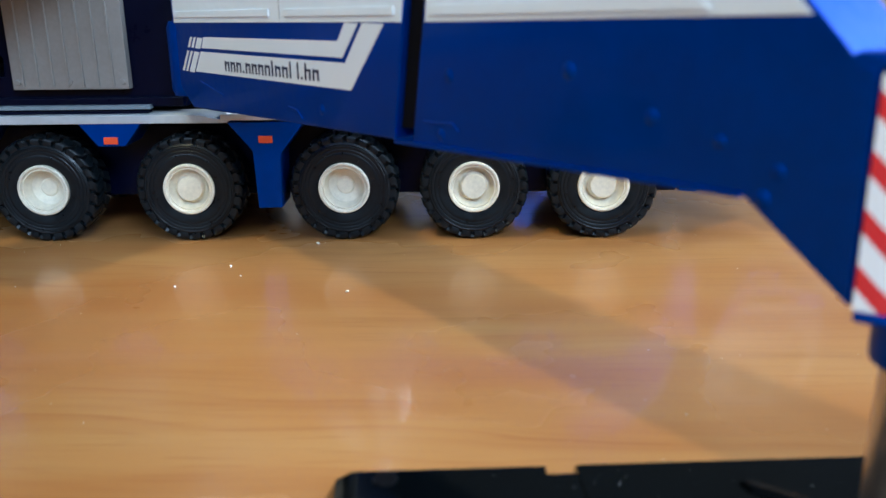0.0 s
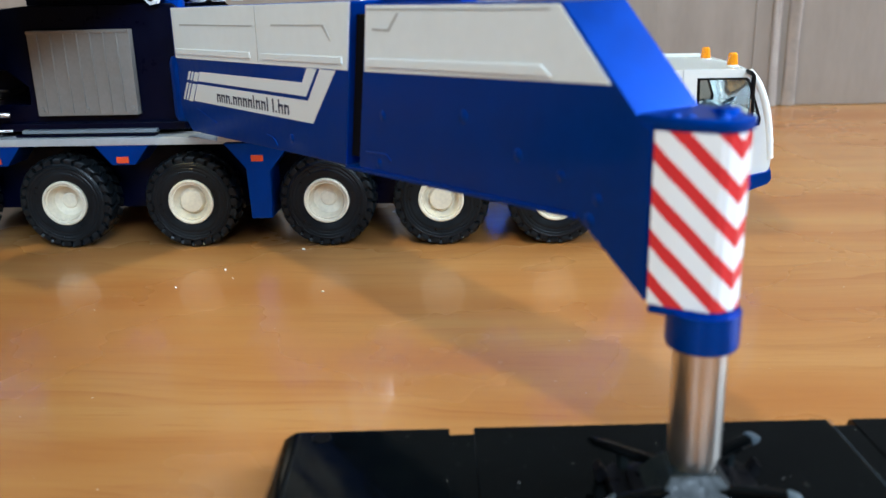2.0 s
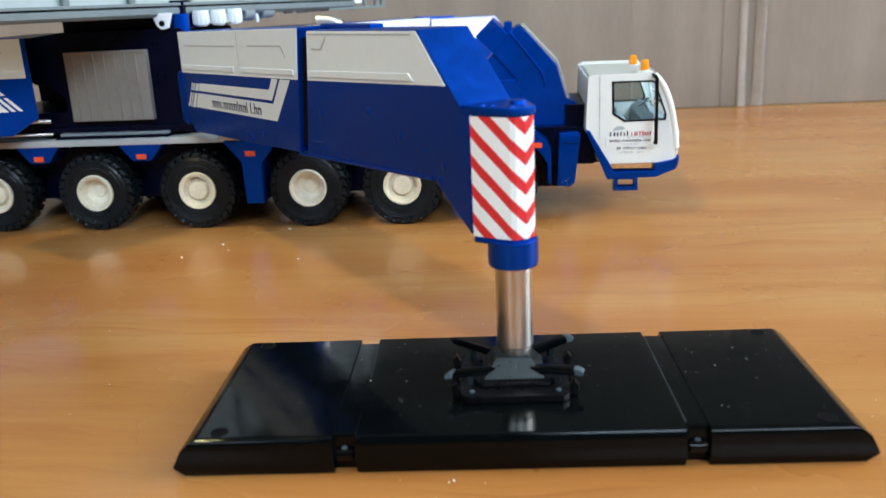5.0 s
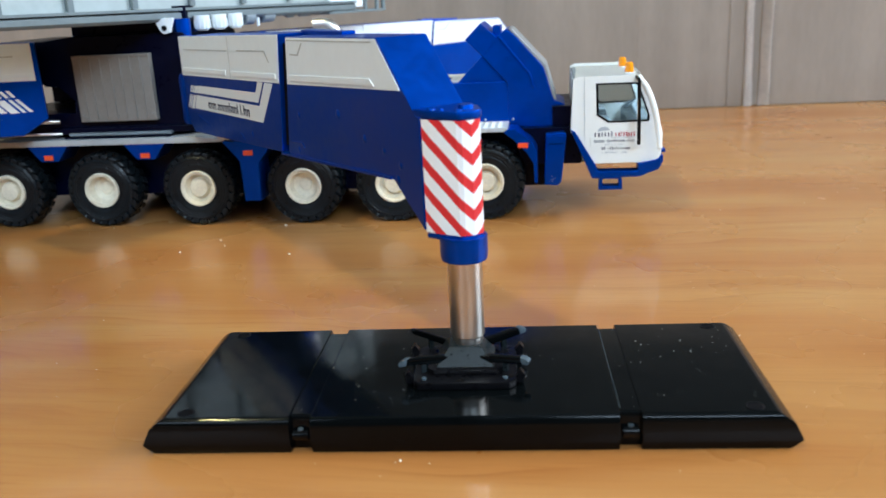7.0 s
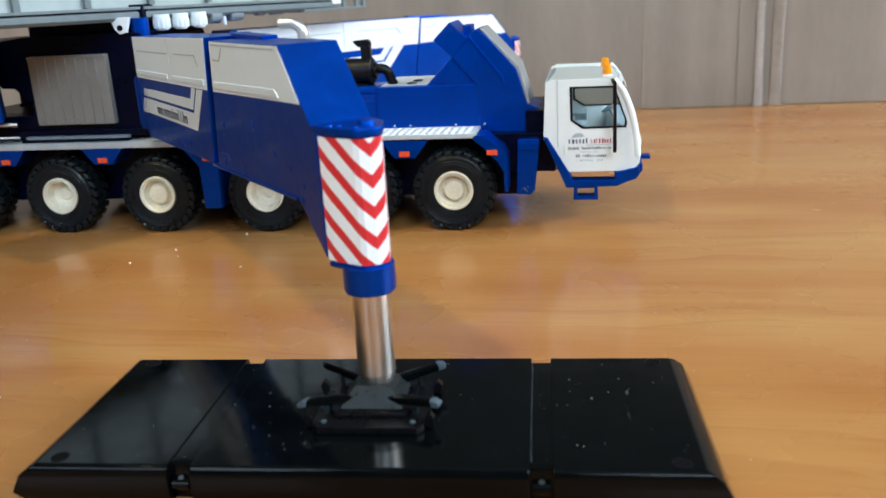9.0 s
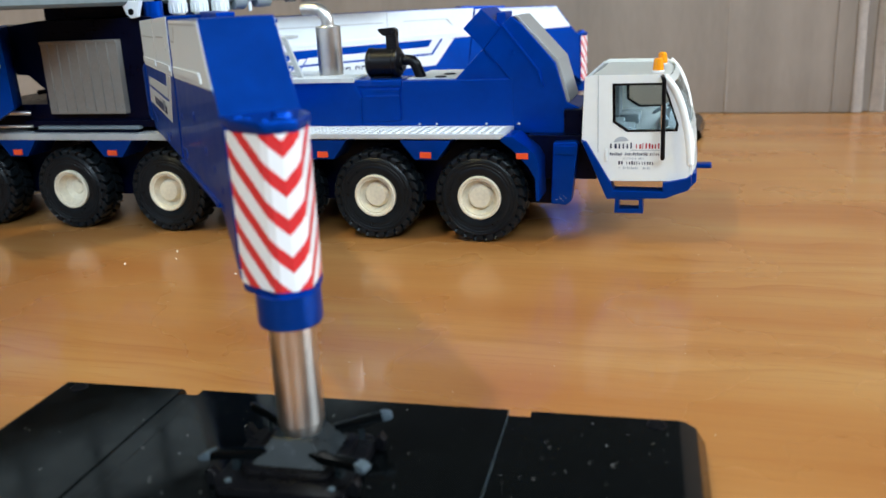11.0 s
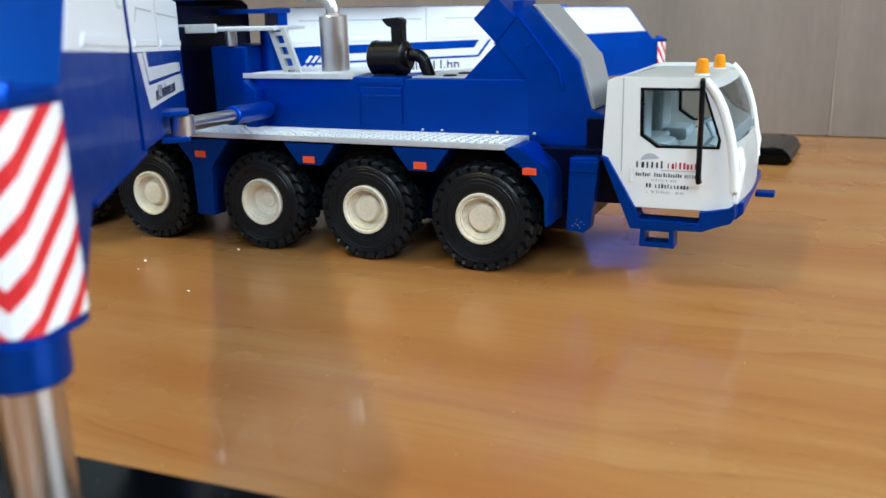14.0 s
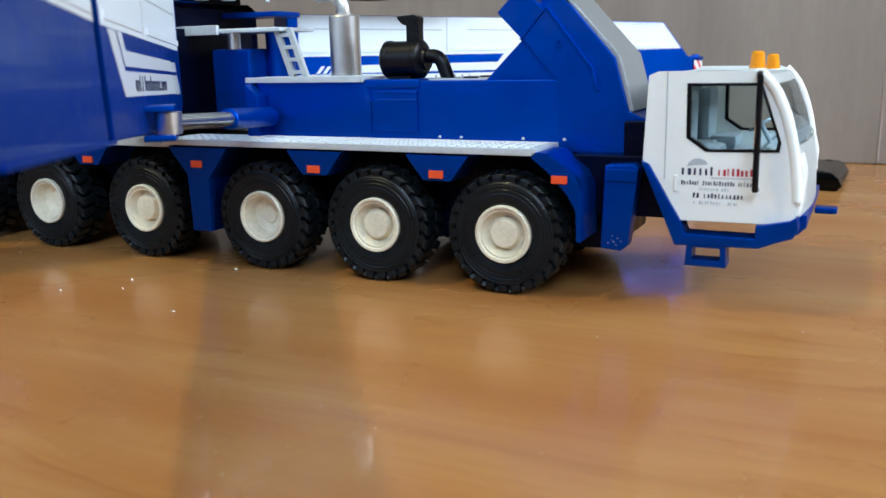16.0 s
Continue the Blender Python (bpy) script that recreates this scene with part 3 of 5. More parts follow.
# checker plate: a raised criss-cross on a silver tread
def tread(x0, x1, y0, y1, z0, z1, name="walkway"):
    o = part(name, box(x0, x1, y0, y1, z0, z1, 0.0003), SILVER, crane, "silver checker-plate walkway")
    b = bmesh.new()
    step = 0.00125
    rows = max(2, int((y1 - y0 - 0.001) / step))
    for r in range(rows):
        for k in range(int((x1 - x0 - 0.001) / step)):
            x, y = x0 + 0.0009 + (k + 0.5 * (r % 2)) * step, y0 + 0.0009 + r * step
            if x > x1 - 0.0009:
                continue
            s = 1 if (k + r) % 2 else -1
            d, w = Vector((0.00052, 0.00052 * s)), Vector((-0.00013 * s, 0.00013))
            base = [b.verts.new((x + d.x * i + w.x * j, y + d.y * i + w.y * j, z1)) for i, j in ((-1, -1), (1, -1), (1, 1), (-1, 1))]
            tip = [b.verts.new((x + d.x * i + w.x * j, y + d.y * i + w.y * j, z1 + 0.00018)) for i, j in ((-0.6, -0.5), (0.6, -0.5), (0.6, 0.5), (-0.6, 0.5))]
            b.faces.new(tip)
            for i in range(4):
                b.faces.new((base[i], base[(i + 1) % 4], tip[(i + 1) % 4], tip[i]))
    ob = part("tread_pattern", b, SILVER, o, smooth=0)
    ob["kind"] = "stuff"
    return o


tread(-0.030, 0.0746, -0.0012, 0.0143, 0.0318, 0.0334)
tread(-0.030, 0.0746, 2 * YC - 0.0143, 2 * YC + 0.0012, 0.0318, 0.0334)
part("side_rail", prism([(-0.172, 0.0312), (-0.0285, 0.0312), (-0.0275, 0.0318), (-0.0365, 0.0334), (-0.172, 0.0334)], -0.0012, 0.009, 0.0003), PALE, crane, "pale grey side rail")
part("side_rail", box(-0.172, -0.0335, 2 * YC - 0.009, 2 * YC + 0.0012, 0.0312, 0.0334, 0.0004), PALE, crane, "pale grey side rail")
part("rail_strip", box(-0.0875, -0.0480, 0.0010, 0.0040, 0.0345, 0.0355, 0.0002), GREY, crane)
part("rail_strip", box(-0.0895, -0.0485, 0.0010, 0.0040, 0.0335, 0.0341, 0.0001), NAVY, crane)

# ---------------------------------------------------------------- engine housing
Y0, Y1 = 0.0145, 2 * YC - 0.0145
hood = part("engine_housing", prism([(-0.0100, 0.0330), (0.0780, 0.0330), (0.0780, 0.0474), (0.0385, 0.0474), (0.0385, 0.0460), (0.0255, 0.0460), (0.0235, 0.0474), (-0.0100, 0.0474)], Y0, Y1, 0.0004), BLUE, crane, "glossy blue engine housing")
part("hood_lid", box(0.0235, 0.0392, Y0 - 0.0005, Y0 + 0.012, 0.0457, 0.0478, 0.0004), BLUE, hood)
part("recess_panel", prism([(0.0268, 0.0350), (0.0384, 0.0350), (0.0384, 0.0445), (0.0262, 0.0445)], Y0 - 0.0006, Y0 + 0.0002, 0.0002), BLUE, hood)
part("recess_ledge", box(0.0262, 0.0386, Y0 - 0.0008, Y0 + 0.0002, 0.0443, 0.0450, 0.0002), BLUE, hood)
part("recess_ledge", box(0.0266, 0.0385, Y0 - 0.0009, Y0 + 0.0002, 0.0425, 0.0430, 0.0002), BLUE, hood)
part("splay", prism([(0.0205, 0.0470), (0.0238, 0.0470), (0.0262, 0.0420), (0.0250, 0.0420)], Y0 - 0.0005, Y0 + 0.0002, 0.0002), BLUE, hood)
part("rear_plate", prism([(-0.0105, 0.0334), (-0.0065, 0.0334), (-0.0065, 0.0440), (-0.0105, 0.0470)], Y0 - 0.0045, Y0 + 0.004, 0.0004), BLUE, hood)
part("panel_seam", box(0.0250, 0.0253, Y0 - 0.0003, Y0 + 0.0001, 0.0345, 0.0458), BLUE, hood)
for x in (0.0445, 0.0502, 0.0660, 0.0760):
    part("bolt", turned([(0, 0), (0.0004, 0), (0.0004, 0.0004), (0, 0.0006)], (x, Y0 - 0.0006, 0.0338), (0, 0, 1), 8), SILVER, hood)
deck = tread(-0.0120, 0.0238, Y0 - 0.001, Y1, 0.0474, 0.0484, "deck")
part("ladder_foot", box(-0.0125, 0.0238, Y0 - 0.0014, Y0 - 0.0008, 0.0472, 0.0486, 0.0001), SILVER, deck)

# the pale plate and two black plugs on the housing behind the air filter
top = part("top_plate", box(0.0400, 0.0740, Y0 + 0.0030, Y1, 0.0473, 0.0478, 0.0001), SILVER, hood, "silver plate on the engine housing")
for x, y in ((0.0505, 0.0195), (0.0510, 0.0285)):
    part("plug", turned([(0.0019, 0), (0.0019, 0.0003), (0.0016, 0.0005), (0, 0.0005)], (x, y, 0.0477), (0, 0, 1), 20), BLACK, top, "black plug")

# the sloping boom rest behind the cab
rest = part("boom_rest", prism([(0.0655, 0.0566), (0.0707, 0.0630), (0.0743, 0.0657), (0.0776, 0.0630), (0.0872, 0.0520), (0.0905, 0.0405), (0.0945, 0.0388), (0.0945, 0.0310), (0.0742, 0.0310), (0.0742, 0.0470)], Y0 - 0.0004, Y0 + 0.0204, 0.0005), BLUE, crane, "glossy blue sloping boom rest")
part("web_plate", prism([(0.0556, 0.0468), (0.0652, 0.0563), (0.0738, 0.0468)], Y0 + 0.0008, Y0 + 0.0204, 0.0003), BLUE, rest)
part("cross_bar", prism([(0.0655, 0.0566), (0.0596, 0.0625), (0.0654, 0.0681), (0.0709, 0.0629)], Y0 - 0.0007, Y0 + 0.0204, 0.0004), BLUE, rest)
part("bar_joint", prism([(0.0652, 0.0565), (0.0655, 0.0562), (0.0712, 0.0628), (0.0709, 0.0631)], Y0 - 0.0008, Y0 + 0.0005), BLUE, rest)
part("top_bracket", box(0.0694, 0.0722, Y0 + 0.002, Y0 + 0.012, 0.0630, 0.0668, 0.0003), BLUE, rest)
part("edge_rib", prism([(0.0712, 0.0634), (0.0718, 0.0636), (0.0826, 0.0500), (0.0838, 0.0450), (0.0832, 0.0448), (0.0820, 0.0496)], Y0 - 0.0012, Y0 + 0.0002, 0.00025), BLUE, rest)
part("slope_plate", prism([(0.0750, 0.0657), (0.0763, 0.0656), (0.0881, 0.0527), (0.0916, 0.0405), (0.0905, 0.0400), (0.0870, 0.0520)], Y0 + 0.0003, Y0 + 0.0200, 0.0003), BRUSHED, rest, "dull brushed grey cover plate", smooth=15)
part("web_joint", prism([(0.0652, 0.0563), (0.0655, 0.0566), (0.0742, 0.0470), (0.0739, 0.0467)], Y0 + 0.0003, Y0 + 0.0010), BLUE, rest)
for x, z, r in ((0.0742, 0.0558, 0.0006), (0.0751, 0.0548, 0.0004), (0.0737, 0.0545, 0.0004), (0.0746, 0.0541, 0.0003)):
    part("paint_blister", turned([(r, 0), (r * 0.7, r * 0.3), (0, r * 0.42)], (x, Y0 - 0.0004, z), (0, -1, 0), 9), BLUE, rest)
part("front_block", box(0.0780, 0.1000, 0.010, 2 * YC - 0.010, 0.0180, 0.0312, 0.0005), NAVY, crane)
part("cab_bridge", box(0.0900, 0.1000, 0.012, 2 * YC - 0.012, 0.0300, 0.0385, 0.0005), NAVY, crane)

# exhaust
ex = part("exhaust", turned([(0, 0), (0.0039, 0), (0.0041, 0.0002), (0.0041, 0.0154), (0.0038, 0.0158), (0.0020, 0.0160), (0, 0.0160)], (0.0105, 0.0272, 0.0484), (0, 0, 1), 28), CHROME, crane, "polished steel exhaust silencer")
c = Vector((0.0105, 0.0272, 0.0640))
part("tail_pipe", pipe([c + Vector((0, 0, -0.0006)), c + Vector((0, 0, 0.0012))] + arc(c + Vector((-0.0046, 0, 0.0012)), 0.0046, 0, 84, 12, (1, 0, 0), (0, 0, 1)) + [c + Vector((-0.0066, 0, 0.0059)), c + Vector((-0.0086, 0, 0.0058))], 0.0020, 18), CHROME, ex)
part("pipe_flange", turned([(0.0021, 0), (0.0024, 0.0001), (0.0024, 0.0005), (0.0021, 0.0006)], c + Vector((0, 0, 0.0001)), (0, 0, 1), 20), CHROME, ex)

# air filter
fy = 0.0215
fil = part("air_filter", turned([(0, 0), (0.0040, 0), (0.0047, 0.0006), (0.0047, 0.0016), (0.0045, 0.0018), (0.0045, 0.0088), (0.0047, 0.0090), (0.0047, 0.0102), (0.0040, 0.0108), (0.0028, 0.0110), (0.0027, 0.0118), (0, 0.0118)], (0.0262, fy, 0.0525), (1, 0, 0), 28), BLACK, crane, "black plastic air filter")
el = Vector((0.0375, fy, 0.0532))
part("elbow", pipe([el, el + Vector((0.0018, 0, 0))] + arc(el + Vector((0.0018, 0, -0.0030)), 0.0030, 90, 12, 7, (1, 0, 0), (0, 0, 1)) + [(0.0436, fy, 0.0474)], 0.0017), BLACK, fil)
part("intake", box(0.0328, 0.0362, fy - 0.0016, fy + 0.0016, 0.0565, 0.0615, 0.0004), BLACK, fil)
part("intake_hood", prism([(0.0362, 0.0612), (0.0362, 0.0626), (0.0350, 0.0633), (0.0302, 0.0630), (0.0306, 0.0622), (0.0318, 0.0610), (0.0328, 0.0607)], fy - 0.0018, fy + 0.0018, 0.0003), BLACK, fil)
part("filter_strap", box(0.0285, 0.0345, fy - 0.003, fy + 0.003, 0.0474, 0.0484), BLACK, fil)

# ---------------------------------------------------------------- driver's cab
cab = new("cab")
cab.parent = crane
cab["label"] = "white driver's cab with blue step rail"
CY0, CY1 = 0.0030, 2 * YC - 0.0030
side = [(0.0972, 0.0484), (0.0992, 0.0492), (0.1176, 0.0491), (0.1194, 0.0483), (0.1216, 0.0450), (0.1236, 0.0402), (0.1250, 0.0345), (0.1260, 0.0290), (0.1264, 0.0205), (0.1250, 0.0193), (0.1046, 0.0191), (0.0963, 0.0304)]
hole = [(0.1052, 0.0466), (0.1182, 0.0466), (0.1191, 0.0460), (0.1228, 0.0355), (0.1225, 0.0337), (0.1092, 0.0335), (0.1054, 0.0361)]


def grow(pts, k):
    cx, cz = sum(p[0] for p in pts) / len(pts), sum(p[1] for p in pts) / len(pts)
    return [(cx + (x - cx) * k, cz + (z - cz) * k) for x, z in pts]


for y0, y1 in ((CY0, CY0 + 0.0012), (CY1 - 0.0012, CY1)):
    part("side_panel", plate(side, [hole], y0, y1, bevel=0.0002), CAB_WHITE, cab)
    ym = (y0 + y1) / 2
    part("window_seal", plate(grow(hole, 1.035), [grow(hole, 0.95)], y0 - 0.0001, y1 + 0.0001), BLACK, cab, "black rubber window seal")
    pane = part("side_window", prism(grow(hole, 0.96), ym - 0.0001, ym + 0.0001), GLASS, cab)
    pane.visible_shadow = False


def shell(name, section, mat, thick=0.0011, y0=CY0, y1=CY1, bulge=0.0, crown=0.0, cols=10, label="", tilt=0.0):
    """A bent sheet across the cab that follows a line of (x, z); bulge pushes its middle forwards, crown upwards."""
    b = bmesh.new()
    rows = []
    for j in range(cols + 1):
        s = j / cols * 2 - 1
        k = 1 - abs(s) ** 2.6
        rows.append([b.verts.new((x + bulge * k, y0 + (y1 - y0) * j / cols, z + crown * k + tilt * j / cols)) for x, z in section])
    for a, c in zip(rows, rows[1:]):
        for i in range(len(section) - 1):
            b.faces.new((a[i], a[i + 1], c[i + 1], c[i]))
    ext = bmesh.ops.solidify(b, geom=b.faces[:], thickness=thick)
    return part(name, b, mat, cab, label)


shell("roof", [(0.0972, 0.0484), (0.0992, 0.0492), (0.1176, 0.0491), (0.1194, 0.0483)], CAB_WHITE, bulge=0.0012, tilt=-0.0010)
shell("rear_panel", [(0.0972, 0.0484), (0.0963, 0.0304), (0.1046, 0.0191)], WHITE)
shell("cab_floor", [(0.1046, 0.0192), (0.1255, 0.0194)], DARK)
shell("front_panel", [(0.1250, 0.0345), (0.1260, 0.0290), (0.1264, 0.0205)], CAB_WHITE, bulge=0.0020)
shell("windscreen_header", [(0.1194, 0.0483), (0.1206, 0.0466)], CAB_WHITE, bulge=0.0018)
ws = shell("windscreen", [(0.1206, 0.0466), (0.1216, 0.0450), (0.1236, 0.0402), (0.1250, 0.0345)], GLASS, thick=0.0003, bulge=0.0014, y0=CY0 + 0.001, y1=CY1 - 0.001)
ws.visible_shadow = False
# pillars standing proud at the corners of the windscreen
for y, s in ((CY0, 1), (CY1, -1)):
    part("pillar", pipe([(0.1188, y + 0.0004 * s, 0.0485), (0.1204, y + 0.0004 * s, 0.0468), (0.1217, y + 0.0004 * s, 0.0450), (0.1229, y + 0.0004 * s, 0.0425), (0.1239, y + 0.0004 * s, 0.0398), (0.1248, y + 0.0004 * s, 0.0365), (0.1255, y + 0.0005 * s, 0.0330), (0.1261, y + 0.0006 * s, 0.0285), (0.1265, y + 0.0006 * s, 0.0240)], 0.0011, 12), CAB_WHITE, cab)
    part("headlight_panel", prism([(0.1250, 0.0195), (0.1272, 0.0212), (0.1277, 0.0290), (0.1266, 0.0332), (0.1250, 0.0328)], min(y + 0.0010 * s, y + 0.0110 * s), max(y + 0.0010 * s, y + 0.0110 * s), 0.0012), CAB_WHITE, cab)
# inside
for y in (0.016, 0.043):
    part("seat", merge(box(0.1040, 0.1105, y - 0.006, y + 0.006, 0.0300, 0.0335, 0.0012), box(0.1010, 0.1042, y - 0.006, y + 0.006, 0.0320, 0.0445, 0.0012)), GREY, cab, "grey plastic driver's seat")
part("dashboard", prism([(0.1170, 0.0200), (0.1250, 0.0205), (0.1246, 0.0330), (0.1200, 0.0345), (0.1168, 0.0318)], CY0 + 0.003, CY1 - 0.003, 0.0008), GREY, cab)
part("interior_wall", box(0.1002, 0.1060, CY0 + 0.0014, CY1 - 0.0014, 0.0200, 0.0325, 0.0005), GREY, cab)
part("interior_lining", box(0.0978, 0.0992, CY0 + 0.0014, CY1 - 0.0014, 0.0320, 0.0480), GREY, cab)
sw = turned([(0.0023, 0.0), (0.0028, 0.0003), (0.0028, 0.0006), (0.0023, 0.0008), (0.0023, 0.0)], (0.1178, 0.018, 0.0375), (-0.55, 0, 0.83), 20)
part("steering_wheel", box(0.1176, 0.1180, 0.0157, 0.0203, 0.0375, 0.0379, bm=rod((0.1200, 0.018, 0.0335), (0.1178, 0.018, 0.0375), 0.0005, 8, bm=sw)), GREY, cab)
# blue rail, bumper and step
rail = [(0.0962, 0.0312), (0.0978, 0.0306), (0.1048, 0.0188), (0.1056, 0.0166), (0.1192, 0.0165), (0.1192, 0.0190), (0.1255, 0.0203), (0.1268, 0.0212), (0.1272, 0.0184), (0.1262, 0.0168), (0.1228, 0.0156), (0.1200, 0.0144), (0.1036, 0.0140)]
part("step_rail", prism(rail, CY0 - 0.0010, CY0 + 0.0050, 0.0004), BLUE, cab, "blue step rail below the door")
part("step_rail", prism(rail, CY1 - 0.0050, CY1 + 0.0010, 0.0004), BLUE, cab, "blue step rail below the door")
part("bumper", prism([(0.1225, 0.0158), (0.1268, 0.0166), (0.1284, 0.0182), (0.1284, 0.0208), (0.1225, 0.0204)], CY0 + 0.0045, CY1 - 0.0045, 0.0005), BLUE, cab)
part("tow_bar", box(0.1282, 0.1330, 0.0385, 0.0425, 0.0158, 0.0172, 0.0004), BLUE, cab)
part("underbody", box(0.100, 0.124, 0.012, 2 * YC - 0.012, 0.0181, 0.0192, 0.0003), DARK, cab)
st = plate([(0.1060, 0.0142), (0.1058, 0.0099), (0.1140, 0.0099), (0.1138, 0.0142)], [[(0.1072, 0.0138), (0.1072, 0.0112), (0.1127, 0.0112), (0.1127, 0.0138)]], CY0 - 0.0008, CY0 + 0.0040, bevel=0.0002)
part("step", st, BLUE, cab, "open blue hanging step")
part("door_seam", box(0.1009, 0.1011, CY0 - 0.0002, CY0 + 0.0001, 0.0275, 0.0492), PALE, cab)
part("door_handle", box(0.1030, 0.1037, CY0 - 0.0007, CY0 + 0.0001, 0.0252, 0.0285, 0.0002), CAB_WHITE, cab)
# wing mirror on its black arm
arm = part("mirror_arm", pipe([(0.1184, CY0 + 0.0004, 0.0485), (0.1188, CY0 - 0.0030, 0.0482), (0.1190, CY0 - 0.0040, 0.0476), (0.1191, CY0 - 0.0042, 0.0275), (0.1191, CY0 - 0.0038, 0.0266), (0.1191, CY0 - 0.0020, 0.0264)], 0.00062, 12), BLACK, cab, "black mirror arm")
part("mirror", box(0.1184, 0.1187, CY0 - 0.0046, CY0 - 0.0030, 0.0350, 0.0415, 0.0001), MIRROR, cab)
part("mirror_case", box(0.1186, 0.1195, CY0 - 0.0048, CY0 - 0.0028, 0.0345, 0.0420, 0.0003), BLACK, cab)
# beacons
for y, drop in ((0.0128, 0.0), (0.0440, 0.0008)):
    part("beacon", turned([(0, 0), (0.0018, 0), (0.0018, 0.0012), (0.0016, 0.0014), (0, 0.0014)], (0.1168, y, 0.0480 - drop), (0, 0, 1), 20), CAB_WHITE, cab)
    part("lens", turned([(0.0015, 0), (0.0016, 0.0004), (0.0013, 0.0032), (0.0009, 0.0036), (0, 0.0037)], (0.1168, y, 0.0492 - drop), (0, 0, 1), 20), AMBER, cab, "amber beacon lens")


def bars(name, x0, x1, z0, z1, mat, parent, place, seed, gap=0.3, letters=9, blanks=0.1):
    """A line of writing as plain upright bars of uneven width, in words of uneven length."""
    r = random.Random(seed)
    b = bmesh.new()
    w = (x1 - x0) / letters
    for k in range(letters):
        if r.random() < blanks and 0 < k < letters - 1:
            continue
        wide = w * (1 - gap) * r.choice((0.5, 0.8, 1.0))
        a = x0 + k * w + r.uniform(0, 0.15) * w
        top = z0 + (z1 - z0) * r.choice((0.78, 0.82, 1.0))
        prism([(a, z0), (a + wide, z0), (a + wide, top), (a, top)], 0.0, 0.00006, 0, place, b)
    return part(name, b, mat, parent, smooth=0)


door = lambda a, q, c: (a - 0.0008, CY0 - 0.00004 - c, q)
part("logo_arc", prism([(0.1062, 0.0303), (0.1066, 0.0312), (0.1076, 0.0319), (0.1088, 0.0320), (0.1097, 0.0316), (0.1104, 0.0309), (0.1094, 0.0307), (0.1076, 0.0306)], 0, 0.00004, 0, door), DECAL_GREY, cab)
bars("lettering", 0.1052, 0.1120, 0.0286, 0.0303, DECAL_INK, cab, door, 1, 0.30, 6, 0.0)
bars("lettering", 0.1124, 0.1192, 0.0286, 0.0301, DECAL_RED, cab, door, 2, 0.42, 8, 0.0)
part("underline", prism([(0.1110, 0.0280), (0.1190, 0.0281), (0.1190, 0.02825), (0.1110, 0.0282)], 0, 0.00005, 0, door), DECAL_GREY, cab)
bars("lettering", 0.1052, 0.1190, 0.0266, 0.0275, DECAL_INK, cab, door, 3, 0.45, 26)
bars("lettering", 0.1088, 0.1148, 0.0255, 0.0261, DECAL_GREY, cab, door, 4, 0.4, 11)
bars("lettering", 0.1076, 0.1176, 0.0240, 0.0250, DECAL_INK, cab, door, 5, 0.45, 14)
bars("lettering", 0.1078, 0.1166, 0.0227, 0.0234, DECAL_GREY, cab, door, 6, 0.4, 16)

# blue post between the mudguard and the cab
for y0, y1, s in ((0.0060, 0.0100, -1), (2 * YC - 0.0100, 2 * YC - 0.0060, 1)):
    post = part("side_post", prism([(0.0868, 0.0112), (0.0914, 0.0108), (0.0930, 0.0122), (0.0950, 0.0292), (0.0940, 0.0300), (0.0876, 0.0296)], y0, y1, 0.0006), BLUE, crane, "blue tool box behind the cab")
    yf = y0 if s < 0 else y1
    part("front_fold", prism([(0.0878, 0.0262), (0.0946, 0.0262), (0.0949, 0.0288), (0.0880, 0.0288)], min(yf, yf + s * 0.0005), max(yf, yf + s * 0.0005), 0.0002), BLUE, post)
    for x, z, r in ((0.0886, 0.0126, 0.00014), (0.0893, 0.0133, 0.00010), (0.0899, 0.0129, 0.00018), (0.0907, 0.0137, 0.00012), (0.0904, 0.0122, 0.00013), (0.0915, 0.0131, 0.00010), (0.0896, 0.0142, 0.00009)):
        part("paint_chip", turned([(r, 0), (r * 0.7, r * 0.2), (0, r * 0.3)], (x, yf, z), (0, s, 0), 8), PALE, post)

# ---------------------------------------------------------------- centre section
part("centre_frame", prism([(-0.0965, 0.0345), (-0.0400, 0.0345), (-0.0385, 0.0400), (-0.0385, 0.0680), (-0.0410, 0.0700), (-0.0840, 0.0700), (-0.0965, 0.0686), (-0.0965, 0.0525), (-0.0915, 0.0522), (-0.0855, 0.0472), (-0.0858, 0.0425), (-0.0965, 0.0425)], 0.0052, 2 * YC - 0.0052, 0.0005), NAVY, crane, "centre frame in blue darkened for shade")
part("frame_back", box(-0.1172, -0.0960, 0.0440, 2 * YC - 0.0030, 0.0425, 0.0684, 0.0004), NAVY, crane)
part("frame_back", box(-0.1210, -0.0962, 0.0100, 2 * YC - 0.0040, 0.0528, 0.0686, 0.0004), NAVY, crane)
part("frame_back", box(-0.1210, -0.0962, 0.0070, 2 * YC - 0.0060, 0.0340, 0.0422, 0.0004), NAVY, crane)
part("frame_bracket", pipe([(-0.0890, 0.0120, 0.0500), (-0.0905, 0.0130, 0.0462), (-0.0960, 0.0140, 0.0455)], 0.0008, 10), DARK, crane)
part("rear_cylinder_rod", rod((-0.1120, -0.0080, 0.0418), (-0.0912, 0.0030, 0.0398), 0.0008, 14), CHROME, crane, "dull steel rod beside the rear outrigger")
part("rear_cylinder_rod", rod((-0.1120, -0.0080, 0.0368), (-0.0912, 0.0030, 0.0352), 0.0005, 12), CHROME, crane)
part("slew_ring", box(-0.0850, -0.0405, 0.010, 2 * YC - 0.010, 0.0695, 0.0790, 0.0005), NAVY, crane)
